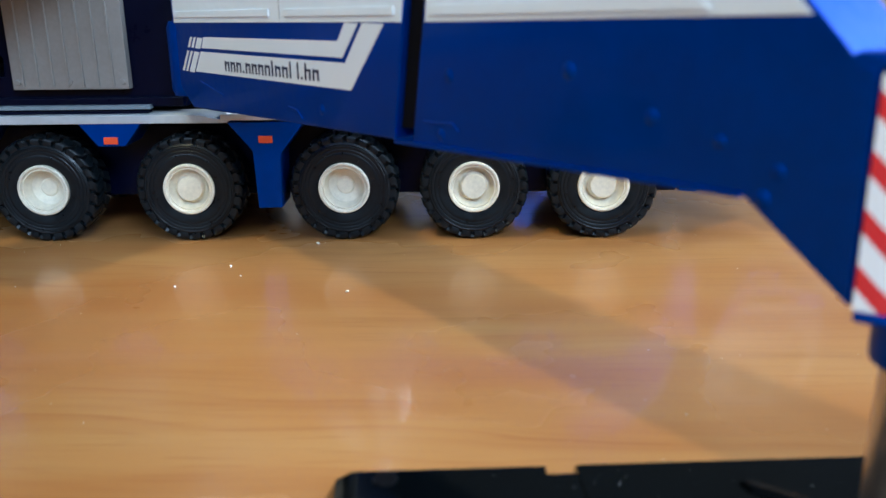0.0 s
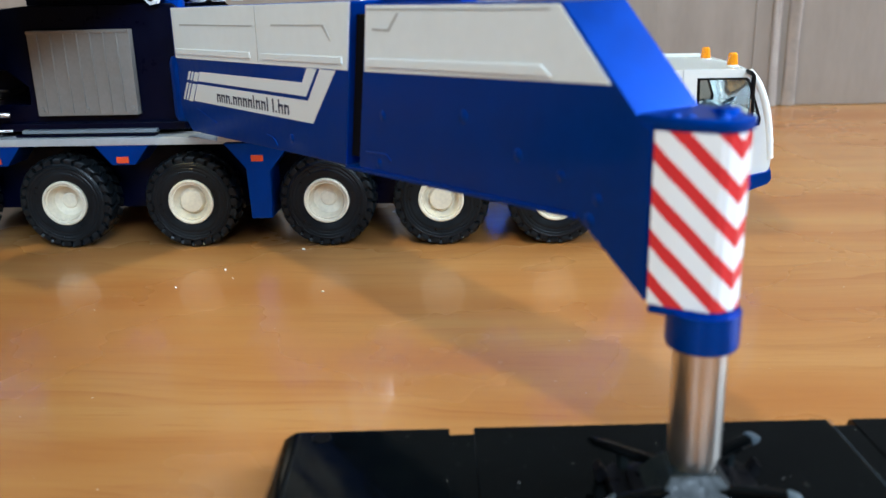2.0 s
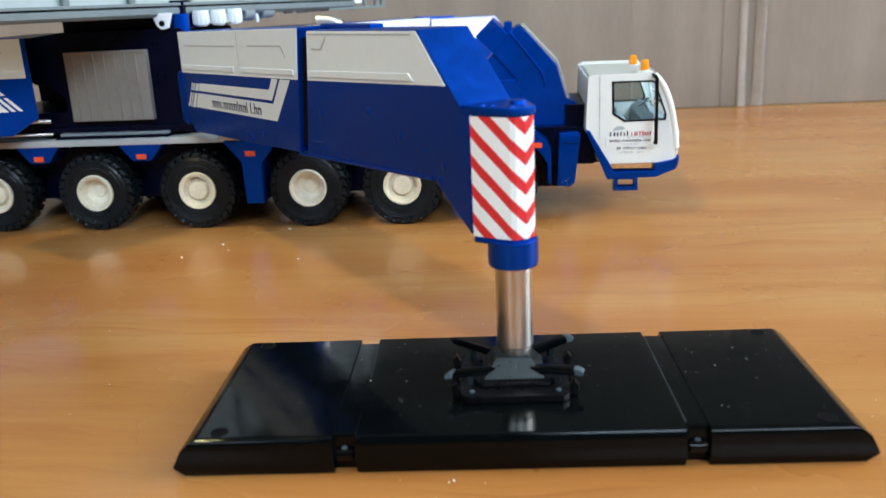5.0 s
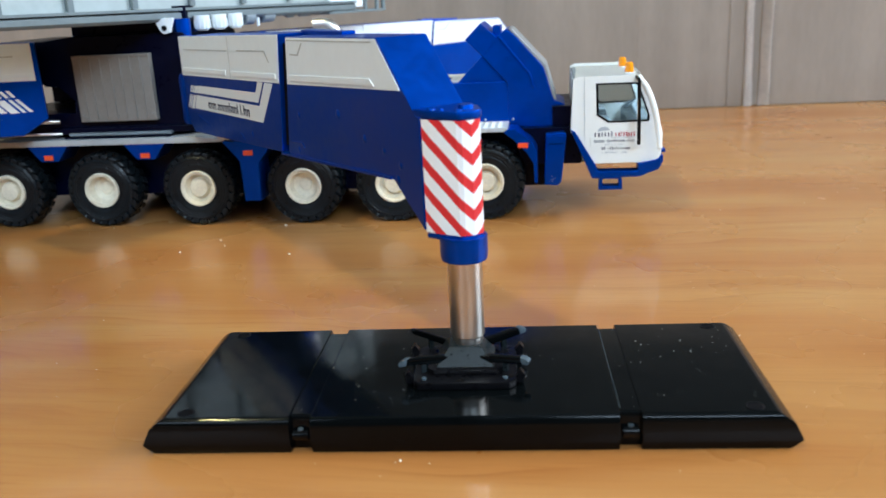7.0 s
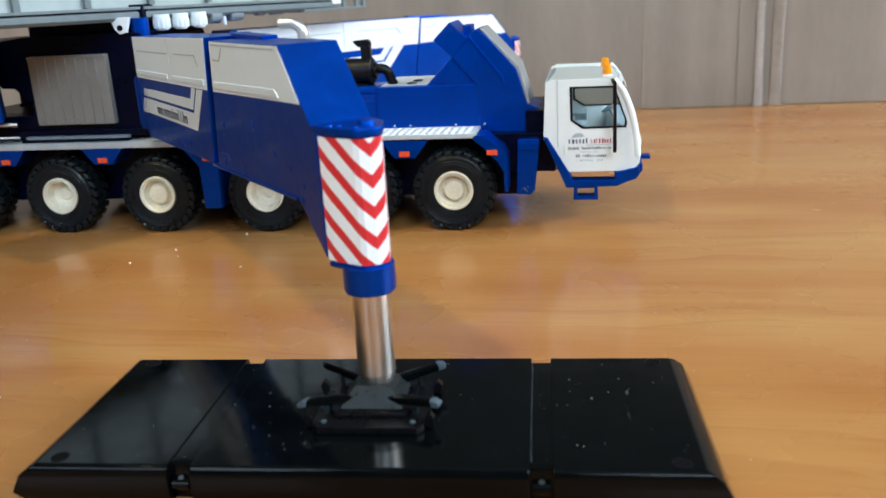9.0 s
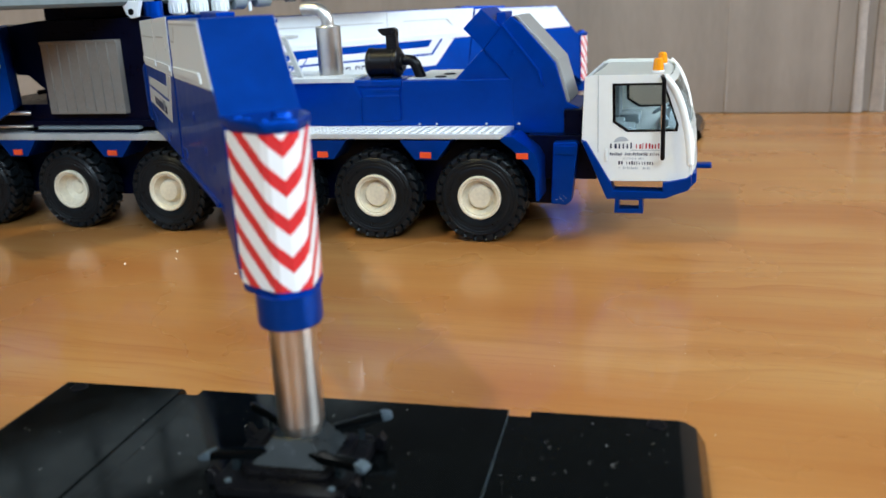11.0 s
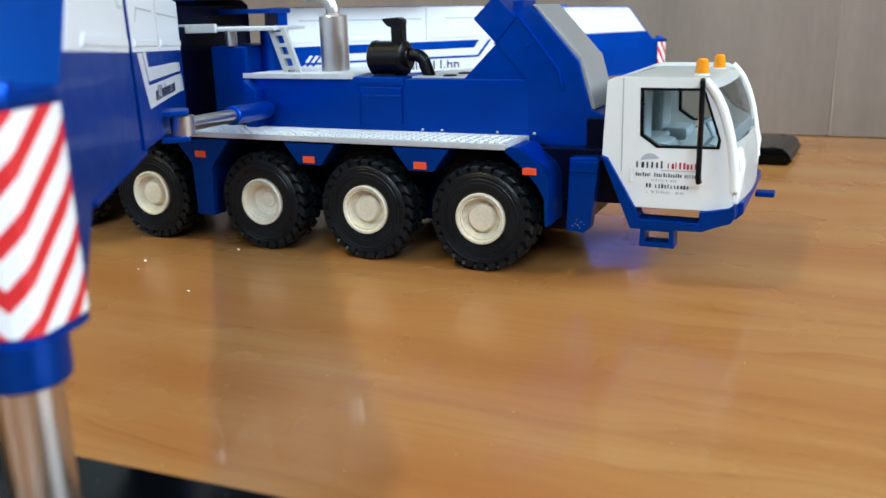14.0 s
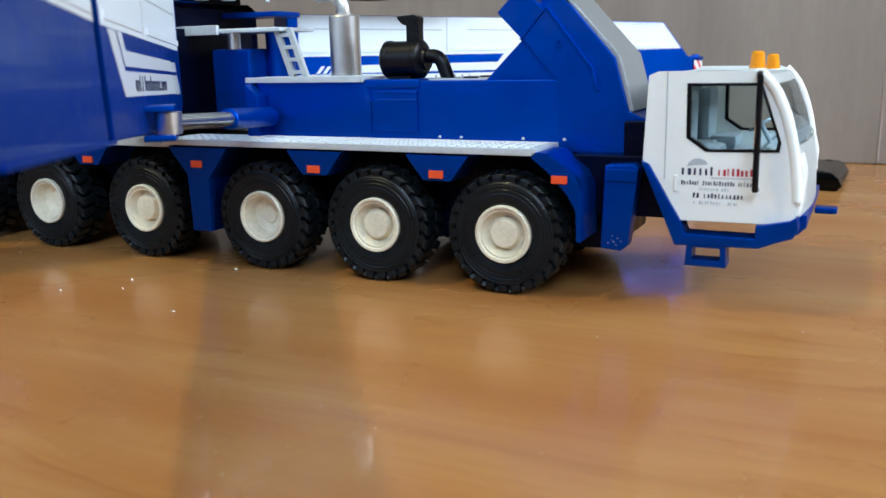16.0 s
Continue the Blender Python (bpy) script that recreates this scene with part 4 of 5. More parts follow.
gr = part("radiator_grille", box(-0.0826, -0.0532, 0.0026, 0.0060, 0.0394, 0.0633, 0.0003), GRILLE, crane, "silver ribbed radiator grille")
for k in range(7):
    x = -0.0800 + k * 0.0038
    part("rib", box(x, x + 0.0006, 0.0020, 0.0028, 0.0402, 0.0626, 0.0002), GRILLE, gr)
for x in (-0.0812, -0.0680, -0.0545):
    part("rivet", turned([(0.0008, 0), (0.0007, 0.0003), (0, 0.0004)], (x, 0.0026, 0.0413), (0, -1, 0), 10), GRILLE, gr)
part("grille_top_rail", box(-0.0826, -0.0532, 0.0022, 0.0030, 0.0624, 0.0633, 0.0002), GRILLE, gr)
part("sill", box(-0.0945, -0.0400, 0.0030, 0.0060, 0.0350, 0.0372, 0.0003), NAVY, crane)
part("frame_column", box(-0.0362, -0.0340, 0.012, 0.045, 0.0345, 0.0620, 0.0003), NAVY, crane)

# platform, ladder and the box beside the engine housing
part("fuel_box", box(-0.0275, -0.0143, 0.0180, 0.0410, 0.0345, 0.0562, 0.0012, 3), BLUE, crane, "blue box beside the engine housing")
part("box_neck", turned([(0.0040, 0), (0.0040, 0.0125), (0, 0.0125)], (-0.0120, 0.0290, 0.0480), (0, 0, 1), 20), BLUE, crane)
part("jack_pin", rod((-0.0200, 0.0190, 0.0560), (-0.0200, 0.0190, 0.0610), 0.0017, 18), CHROME, crane)
plf = tread(-0.0372, -0.0030, 0.0165, 0.0330, 0.0604, 0.0614, "platform")
part("platform_edge", box(-0.0372, -0.0230, 0.0155, 0.0168, 0.0600, 0.0626, 0.0003), SILVER, plf)
part("upper_beam", box(-0.0360, -0.0165, 0.0340, 0.0460, 0.0652, 0.0667, 0.0004), BLUE, crane)
lad = new("ladder")
lad.parent = crane
lad["label"] = "grey plastic ladder on the deck"
for k in (0.0, 0.0042):
    part("stile", prism([(-0.0066 + k, 0.0612), (-0.0050 + k, 0.0612), (-0.0002 + k, 0.0484), (-0.0020 + k, 0.0484)], 0.0185, 0.0197, 0.0001), PALE, lad)
for k in range(4):
    s = (k + 0.55) / 4
    x, z = -0.0058 + s * 0.0047, 0.0612 - s * 0.0128
    part("rung", box(x, x + 0.0042, 0.0183, 0.0199, z - 0.0005, z + 0.0005, 0.0001), PALE, lad)

# ---------------------------------------------------------------- outriggers
def outrigger(p0, u, v, drop, letter_faces, foot, shut=0.0):
    """One outrigger arm: inner and outer box, white side panels, decal, jack sleeve, rod and foot. (a, c, z): along, across, up."""
    p0, u, v = Vector((*p0, 0)), Vector((*u, 0)), Vector((*v, 0))
    # drop: how far the arm's end hangs below its root; shut: how far the gap between the two boxes is closed
    at = lambda a, c, z: p0 + u * a + v * c + Vector((0, 0, z - drop * (1 + a * 4.4)))
    arm = new("outrigger")
    arm.parent = crane
    arm["label"] = "blue outrigger arm with white side panels and a red-and-white jack"
    W = 0.0115
    face = lambda a, z, c: at(a, c, z)

    def flare(a):
        return max(0.0, (-0.0712 + shut - a) / 0.1) * 0.0031

    wide = lambda a, z, c: at(a, c + (flare(a) if c > W / 2 else 0), z)
    inner = [(-0.1720, 0.0420), (-0.1630, 0.0366), (-0.0765 + shut, 0.0408), (-0.0712 + shut, 0.0714), (-0.1715, 0.0690)]
    outer = [(-0.0715, 0.0411), (-0.0130, 0.0441), (-0.0010, 0.0360), (-0.0006, 0.0356), (-0.0006, 0.0574), (-0.0020, 0.0576), (-0.0164, 0.0716), (-0.0662, 0.0708)]
    part("inner_box", prism(inner, 0.0, W, 0.0006, wide), BLUE, arm)
    part("outer_box", prism(outer, 0.0, W, 0.0005, face), BLUE, arm)
    # near-black filler, so that the gap between the boxes reads as shade
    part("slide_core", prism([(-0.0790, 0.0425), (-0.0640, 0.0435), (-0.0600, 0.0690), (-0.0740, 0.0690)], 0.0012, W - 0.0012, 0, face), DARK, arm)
    part("top_rib", prism([(-0.0735, 0.0700), (-0.0480, 0.0706), (-0.0480, 0.0719), (-0.0735, 0.0719)], W - 0.0045, W - 0.0010, 0.0003, face), BLUE, arm)
    part("lower_lip", prism([(-0.0760, 0.0404), (-0.0130, 0.0437), (-0.0130, 0.0443), (-0.0760, 0.0411)], -0.0005, W + 0.0005, 0.0001, face), BLUE, arm)
    for side_c, s in ((0.0, -1), (W, 1)):
        c0, c1 = (side_c - 0.00016, side_c + 0.0001) if s < 0 else (side_c - 0.0001, side_c + 0.00016)
        fl = wide if s > 0 else face
        e = -0.1700 if s < 0 else -0.1680
        part("side_panel", prism([(e, 0.0558), (-0.0738 + shut, 0.0590), (-0.0717 + shut, 0.0712), (e, 0.0689)], c0, c1, 0.0001, fl), WHITE, arm, "white side panel")
        part("side_panel", prism([(-0.0676, 0.0592), (-0.0072, 0.0618), (-0.0168, 0.0713), (-0.0660, 0.0706)], c0, c1, 0.0001, fl), WHITE, arm, "white side panel")
        d0, d1 = (c0 - 0.00025, c0 + 0.0001) if s < 0 else (c1 - 0.0001, c1 + 0.00025)
        for q in ([(-0.1690, 0.0570), (-0.1185, 0.0586), (-0.1185, 0.0600), (-0.1690, 0.0584)], [(-0.1120, 0.0588), (-0.0755, 0.0600), (-0.0755, 0.0613), (-0.1120, 0.0601)],
                  [(-0.0660, 0.0602), (-0.0180, 0.0620), (-0.0200, 0.0634), (-0.0660, 0.0616)]):
            part("panel_rib", prism(q, d0, d1, 0.0001, fl), WHITE, arm)
        for q in ([(-0.1640, 0.0645), (-0.1160, 0.0656), (-0.1160, 0.06595), (-0.1640, 0.06485)], [(-0.1060, 0.0660), (-0.0830, 0.0666), (-0.0800, 0.0640), (-0.0793, 0.0640), (-0.0822, 0.06695), (-0.1060, 0.06635)],
                  [(-0.0640, 0.0668), (-0.0590, 0.0668), (-0.0560, 0.0695), (-0.0553, 0.0695), (-0.0585, 0.06645), (-0.0640, 0.06645)],
                  [(-0.1143, 0.0582), (-0.1140, 0.0582), (-0.1138, 0.0698), (-0.1141, 0.0698)], [(-0.0655, 0.0698), (-0.0185, 0.0705), (-0.0185, 0.07075), (-0.0655, 0.07005)]):
            g0, g1 = (c0 - 0.00006, c0 + 0.0001) if s < 0 else (c1 - 0.0001, c1 + 0.00006)
            part("panel_groove", prism(q, g0, g1, 0, fl), PALE, arm)
        # decal: a white slanted frame with a blue bar, slashes and a line of writing
        k0, k1 = (side_c - 0.00010, side_c + 0.0001) if s < 0 else (side_c - 0.0001, side_c + 0.00010)
        white = [[(-0.1525, 0.0533), (-0.1544, 0.0508), (-0.0918, 0.0526), (-0.0864, 0.0584), (-0.0906, 0.0584), (-0.0932, 0.0553)],
                 [(-0.1550, 0.0500), (-0.1590, 0.0453), (-0.0894, 0.0474), (-0.0786, 0.0586), (-0.0850, 0.0585), (-0.0910, 0.0518)]]
        for a, w in ((0.0, 0.0012), (0.0022, 0.0012), (0.0044, 0.0030)):
            white.append([(-0.1606 + a, 0.0530), (-0.1626 + a, 0.0506), (-0.1626 + a + w, 0.0506), (-0.1606 + a + w, 0.0530)])
            white.append([(-0.1632 + a, 0.0498), (-0.1674 + a, 0.0450), (-0.1674 + a + w, 0.0450), (-0.1632 + a + w, 0.0498)])
        for q in white:
            part("decal_field", prism(q, k0, k1, 0, fl), DECAL_WHITE, arm, "white slanted decal field")
        t0, t1 = (k0 - 0.00005, k0 + 0.0001) if s < 0 else (k1 - 0.0001, k1 + 0.00005)
        if s in letter_faces:
            skew = lambda a, z, c: fl(a, z + 0.0011 + (a + 0.1416) * 0.031, c)
            cc = t0 if s < 0 else t1
            put = lambda a, z, c: skew(a, z, cc - c if s < 0 else cc + c)
            b = bmesh.new()
            word = "nnn.nnnnlnnfl.dn"
            w = 0.0455 / 16.6
            a = -0.1416
            for ch in word:
                hgt = {"l": 0.0030, "f": 0.0030, "d": 0.0030, ".": 0.0005}.get(ch, 0.0021)
                # strokes of one letter
                prism([(a, 0.0456), (a + 0.0006, 0.0456), (a + 0.0006, 0.0456 + hgt), (a, 0.0456 + hgt)], 0, 0.00005, 0, put, b)
                if ch in "nd":
                    e2 = a + w * 0.82 - 0.0006
                    prism([(e2, 0.0456), (e2 + 0.0006, 0.0456), (e2 + 0.0006, 0.0476), (e2, 0.0476)], 0, 0.00005, 0, put, b)
                    prism([(a + 0.0006, 0.0471), (e2, 0.0471), (e2, 0.0476), (a + 0.0006, 0.0476)], 0, 0.00005, 0, put, b)
                a += w * (0.55 if ch in ".l" else 1.1)
            part("lettering", b, DECAL_INK, arm, "dark lettering", smooth=0)
    # rounded inner corner of the root
    if len(letter_faces) == 2:
        part("root_corner", turned([(0, 0.0385), (0.0040, 0.0385), (0.0046, 0.0400), (0.0046, 0.0545), (0.0040, 0.0560), (0, 0.0560)], at(-0.1725, 0.0036, 0), (0, 0, 1), 28), BLUE, arm)
    # cast marks on the face
    for a, z, d in ((-0.0620, 0.0520, 0.0006), (-0.0380, 0.0545, 0.0007), (-0.0250, 0.0505, 0.0006), (-0.0160, 0.0490, 0.0005), (-0.1000, 0.0430, 0.0006), (-0.0640, 0.0432, 0.0006), (-0.0090, 0.0470, 0.0005), (-0.0105, 0.0440, 0.0006)):
        d *= 1.7
        part("cast_mark", turned([(d, 0.0), (d * 0.8, d * 0.12), (d * 0.45, d * 0.24), (0, d * 0.28)], face(a, z, 0.0), face(a, z, -1) - face(a, z, 0), 12), BLUE, arm)
    for line in ([(-0.0685, 0.0447), (-0.0612, 0.0452), (-0.0598, 0.0442)], [(-0.1570, 0.0432), (-0.1440, 0.0412)], [(-0.1130, 0.0421), (-0.1095, 0.0419), (-0.1075, 0.0404)]):
        part("cast_ridge", pipe([face(a, z, 0.0) for a, z in line], 0.0002, 8), BLUE, arm)
    # jack sleeve with its chevron sheet, cap and collar
    mid_c = W / 2
    nose = [(-0.0002, -0.0053), (0.0016, -0.0047), (0.0067, -0.0022), (0.0073, -0.0014), (0.0076, 0.0004), (0.0074, 0.0021), (0.0069, 0.0028), (0.0016, 0.0053), (-0.0002, 0.0058)]
    up = lambda a, c, z: at(a, c + mid_c, z)
    part("jack_sleeve", prism(nose, 0.0350, 0.0576, 0.0003, up), BLUE, arm)
    rim_pts = [(a * 1.06 + 0.0001, c * 1.05) for a, c in nose]
    part("sleeve_cap", prism([(-0.0030, -mid_c)] + [(p, q * 1.06) for p, q in rim_pts[1:-1]] + [(-0.0030, mid_c)], 0.0573, 0.0588, 0.0004, up), BLUE, arm)
    part("cap_bolt", turned([(0.0016, 0), (0.0014, 0.0008), (0, 0.0010)], up(0.0045, 0.0015, 0.0588), (0, 0, 1), 14), BLUE, arm)
    for a, q, r in ((0.0012, -0.0040, 0.0009), (0.0026, -0.0028, 0.0007), (0.0060, -0.0012, 0.0008), (0.0068, 0.0010, 0.0006), (0.0015, 0.0030, 0.0007)):
        part("paint_blob", turned([(r, 0), (r * 0.8, r * 0.35), (0, r * 0.5)], up(a, q, 0.0587), (0, 0, 1), 10), BLUE, arm)
    part("sleeve_foot", prism(rim_pts, 0.0342, 0.0352, 0.0003, up), BLUE, arm)
    sheet = bmesh.new()
    layer = sheet.loops.layers.uv.new("UVMap")
    dense = []
    for (a0, c0), (a1, c1) in zip(nose, nose[1:]):
        dense += [(a0 + (a1 - a0) * k / 4, c0 + (c1 - c0) * k / 4) for k in range(4)]
    dense.append(nose[-1])
    along = [0.0]
    for p, q in zip(dense, dense[1:]):
        along.append(along[-1] + math.hypot(q[0] - p[0], q[1] - p[1]))
    mid = along[16]
    cols = []
    for (a, c) in dense:
        k = 1 + 0.00025 / max(0.004, math.hypot(a, c))
        cols.append([sheet.verts.new(up(a + 0.00022 * (a > 0.002), c * k, z)) for z in (0.0354, 0.0571)])
    for i in range(len(cols) - 1):
        f = sheet.faces.new((cols[i][0], cols[i + 1][0], cols[i + 1][1], cols[i][1]))
        for loop, (s, z) in zip(f.loops, ((along[i], 0.0354), (along[i + 1], 0.0354), (along[i + 1], 0.0571), (along[i], 0.0571))):
            loop[layer].uv = (s - mid, z)
    sh = new("chevron_sheet", finish(sheet, "chevron_sheet", CHEVRON, 0))
    sh.parent = arm
    sh["label"] = "red and white striped warning sheet"
    jc = 0.0042
    part("collar", turned([(0, 0.0348), (0.0046, 0.0348), (0.0046, 0.0306), (0.0044, 0.0300), (0, 0.0300)], up(jc, 0, 0), (0, 0, 1), 28), BLUE, arm)
    base = foot + drop
    part("jack_rod", turned([(0, 0.0302), (0.0034, 0.0302), (0.0034, base + 0.0074), (0.0031, base + 0.0070), (0.0031, base + 0.0064), (0.0027, base + 0.0053), (0, base + 0.0053)], up(jc, 0, 0), (0, 0, 1), 32), CHROME, arm, "polished steel jack rod")
    # foot: plate, pyramid and four claws
    fc = up(jc, 0, 0)
    gx = Vector((math.cos(radians(3)), math.sin(radians(3)), 0))
    gy = Vector((-gx.y, gx.x, 0))
    on = lambda a, c, z: fc + gx * (a - 0.0005) + gy * c + Vector((0, 0, base + z))
    part("foot_plate", prism([(-0.0086, -0.0104), (0.0086, -0.0104), (0.0098, -0.0092), (0.0100, -0.0064), (0.0100, 0.0060), (0.0086, 0.0076), (-0.0086, 0.0076), (-0.0100, 0.0060), (-0.0100, -0.0064), (-0.0098, -0.0092)], 0.0, 0.0015, 0.0003, on), BLACK, arm)
    part("foot_rim", prism([(-0.0060, -0.0070), (0.0060, -0.0070), (0.0074, -0.0050), (0.0074, 0.0044), (0.0060, 0.0060), (-0.0060, 0.0060), (-0.0074, 0.0044), (-0.0074, -0.0050)], 0.0013, 0.0024, 0.0005, on), BLACK, arm)
    for sx in (-1, 1):
        for c0 in (-0.0082, 0.0046):
            part("plate_tab", prism([(sx * 0.0098, 0.0004), (sx * 0.0112, 0.0002), (sx * 0.0116, 0.0020), (sx * 0.0108, 0.0030), (sx * 0.0098, 0.0016)], c0, c0 + 0.0016, 0.0002, lambda a, z, c: on(a, c, z)), BLACK, arm)
        part("rivet", turned([(0.0005, 0), (0.0005, 0.0003), (0, 0.0005)], on(sx * 0.0078, -0.0086, 0.0015), (0, 0, 1), 8), WORN, arm)
    b = bmesh.new()
    lo = [b.verts.new(on(a, c, 0.0020)) for a, c in ((-0.0060, -0.0056), (0.0060, -0.0056), (0.0060, 0.0050), (-0.0060, 0.0050))]
    hi = [b.verts.new(on(a, c, 0.0058)) for a, c in ((-0.0031, -0.0030), (0.0031, -0.0030), (0.0031, 0.0030), (-0.0031, 0.0030))]
    b.faces.new(lo)
    b.faces.new(hi[::-1])
    for i in range(4):
        b.faces.new((lo[i], hi[i], hi[(i + 1) % 4], lo[(i + 1) % 4]))
    bmesh.ops.recalc_face_normals(b, faces=b.faces)
    part("pyramid", soften(b, 0.0004), FOOT, arm, "dull dark grey pyramid")
    for sx in (-1, 1):
        for sy in (-1, 1):
            d = Vector((sx * 0.95, sy * 0.31)) if sy < 0 else Vector((sx * 0.90, sy * 0.44))
            rise = 0.0 if sy < 0 else 0.0008
            lift = lambda a, z: z + rise * max(0.0, (a - 0.0030) / 0.0100) ** 1.6
            claw = [(0.0030, 0.0042), (0.0062, 0.0045), (0.0098, 0.0047), (0.0122, 0.0046), (0.0131, 0.0042), (0.0129, 0.0034), (0.0100, 0.0033), (0.0062, 0.0030), (0.0030, 0.0024)]
            wob = lambda a, z, c: on(d.x * a - d.y * c * 0.9, sy * 0.0024 + d.y * a + d.x * c * sx, lift(a, z))
            part("claw", prism(claw, -0.0009, 0.0009, 0.0004, wob), GLOSS, arm)
            if (sx, sy) != (-1, 1):
                part("claw_tip", prism([(0.0114, 0.0048), (0.0123, 0.0047), (0.0133, 0.0042), (0.0131, 0.0034), (0.0116, 0.0034)], -0.00095, 0.00095, 0.0003, wob), WORN, arm, "worn pale claw end")
            part("claw_post", prism([(0.0078, 0.0012), (0.0088, 0.0012), (0.0088, 0.0036), (0.0078, 0.0036)], -0.0006, 0.0006, 0.0001, lambda a, z, c: on(d.x * a - d.y * c * 0.9, sy * 0.0024 + d.y * a + d.x * c * sx, z)), FOOT, arm, "dull grey post under the claw")
    return at, arm


S, C = math.sin(radians(52.5)), math.cos(radians(52.5))
PAD = 0.0071
at, near_arm = outrigger((0.0660, -0.1405), (C, -S), (S, C), 0.0, (-1, 1), PAD)
RS, RC = math.sin(radians(31)), math.cos(radians(31))
rear_tip = Vector((-0.0916 - 0.1715 * RC, -0.0044 - 0.1715 * RS))
outrigger(rear_tip, (-RC, -RS), (-RS, RC), 0.0, (-1,), PAD)
outrigger((0.0630, 2 * 0.0310 + 0.1405), (C, S), (S, -C), 0.0080, (1,), PAD, 0.0046)

# swing cylinder between the carrier and the near arm
pin = at(-0.1120, 0.0165, 0.0412)
lug = prism([(-0.1165, 0.0120), (-0.1075, 0.0120), (-0.1085, 0.0180), (-0.1155, 0.0180)], 0.0378, 0.0390, 0.0003, lambda a, c, z: at(a, c, z))
part("pin_lug", prism([(-0.1165, 0.0120), (-0.1075, 0.0120), (-0.1085, 0.0180), (-0.1155, 0.0180)], 0.0436, 0.0448, 0.0003, lambda a, c, z: at(a, c, z), lug), BLUE, near_arm)
end = Vector((-0.0045, 0.0125, 0.0385))
part("cylinder_eye", turned([(0, -0.0022), (0.0027, -0.0022), (0.0027, 0.0022), (0, 0.0022)], pin, (0, 0, 1), 20), CHROME, near_arm)
half = pin.lerp(end, 0.52)
part("cylinder_rod", rod(pin, half, 0.0017, 18), CHROME, near_arm, "dull steel cylinder rod")
part("cylinder_barrel", rod(half, end, 0.0025, 20), BLUE, near_arm)

# ---------------------------------------------------------------- outrigger mats
def mat_at(x, y, turn, label):
    root = holder("outrigger_mat", label, "mat", "outrigger mats", (x, y, 0))
    root.rotation_euler = (0, 0, radians(turn))
    half = [(0.0008, 0.0), (0.0, 0.0020), (0.0, 0.0052), (0.0004, 0.0066), (0.0010, PAD)]
    back = [(0.0008, 0.0), (0.0, 0.0020), (0.0009, 0.0052), (0.0016, 0.0066), (0.0023, PAD)]
    nose = lambda w, top=0.0: [(-w + d, z - (top if z == PAD else 0)) for d, z in half[::-1]] + [(w - d, z - (top if z == PAD else 0)) for d, z in back]
    across = lambda a, q, c: (c, a, q)
    part("centre_panel", prism(nose(0.0225), -0.0278, 0.0278, 0.00028, across), GLOSS, root)
    for s in (-1, 1):
        # hinge strip, set back at the notches and nearly flush on top
        part("hinge_strip", prism(nose(0.0207, 0.0002), min(s * 0.0277, s * 0.0317), max(s * 0.0277, s * 0.0317), 0.00004, across), GLOSS, root)
        for e in (-1, 1):
            yb = e * 0.0212
            part("hinge_barrel", rod((s * 0.0282, yb, 0.0034), (s * 0.0312, yb, 0.0034), 0.0010, 12), GLOSS, root)
            part("hinge_pin", turned([(0.0005, 0), (0.0005, 0.0003), (0, 0.0005)], (s * 0.0297, yb, 0.0044), (0, 0, 1), 8), WORN, root)
        b = bmesh.new()
        sec = nose(0.0225)
        n = len(sec)
        shy = {0.0: 0.0020, 0.0020: 0.0002, 0.0052: 0.0018, 0.0066: 0.0036, PAD: 0.0046}
        start = [b.verts.new((s * 0.03155, y, z)) for y, z in sec]
        stop = [b.verts.new((s * (0.0596 - shy[z]), y, z)) for y, z in sec]
        b.faces.new(start)
        for k in range(n):
            b.faces.new((start[k], stop[k], stop[(k + 1) % n], start[(k + 1) % n]))
        for k in range(n // 2 - 1):
            b.faces.new([stop[q] for q in (k, k + 1, n - 2 - k, n - 1 - k)])
        bmesh.ops.recalc_face_normals(b, faces=b.faces)
        part("end_panel", soften(b, 0.00026, 2, 25), GLOSS, root)
        if s > 0:
            part("seam_scratch", box(0.02796, 0.02804, -0.0195, 0.0200, PAD - 0.0001, PAD + 0.00003), WORN, root, "pale scuffed seam line")
        for c in (-1, 1):
            # no recess: a flat dark disc paints the shade down the bolt hole
            hole = part("bolt_hole_shade", turned([(0.0014, 0.0), (0.0014, 0.00005), (0.0012, 0.00006), (0, 0.00004)], (s * 0.0515, c * 0.0188 - 0.0006, PAD), (0, 0, 1), 14), DARK, root)
            part("rim", turned([(0.0014, 0.0), (0.0016, 0.0), (0.0016, 0.00007), (0.0014, 0.00010), (0.0014, 0.0)], (s * 0.0515, c * 0.0188 - 0.0006, PAD), (0, 0, 1), 18), BLACK, hole)
    b = bmesh.new()
    r = random.Random(int(abs(x) * 10000) + 3)
    for _ in range(240):
        px, py = r.uniform(-0.056, 0.056), r.uniform(-0.019, 0.019)
        q = 0.00004 + 0.00013 * r.random() ** 4
        m = Matrix.LocRotScale((px, py, PAD), Euler((0, 0, r.random() * 6)), (q, q * r.uniform(0.3, 1), q * 0.3))
        bmesh.ops.create_icosphere(b, subdivisions=1, radius=1.0, matrix=m)
    dust = part("dust", b, DUST, root, "pale dust specks")
    dust["kind"] = "stuff"
    return root


mat_at(0.0727, -0.1394, 3.0, "glossy black outrigger mat with notched edges, dusty, under the jack foot")
mat_at(0.0725, 0.2030, -2.0, "glossy black outrigger mat standing behind the cab")
mat_at(rear_tip.x - 0.0027 * RC - 0.0058 * RS, rear_tip.y - 0.0027 * RS + 0.0058 * RC, -3.0, "glossy black outrigger mat under the rear jack")

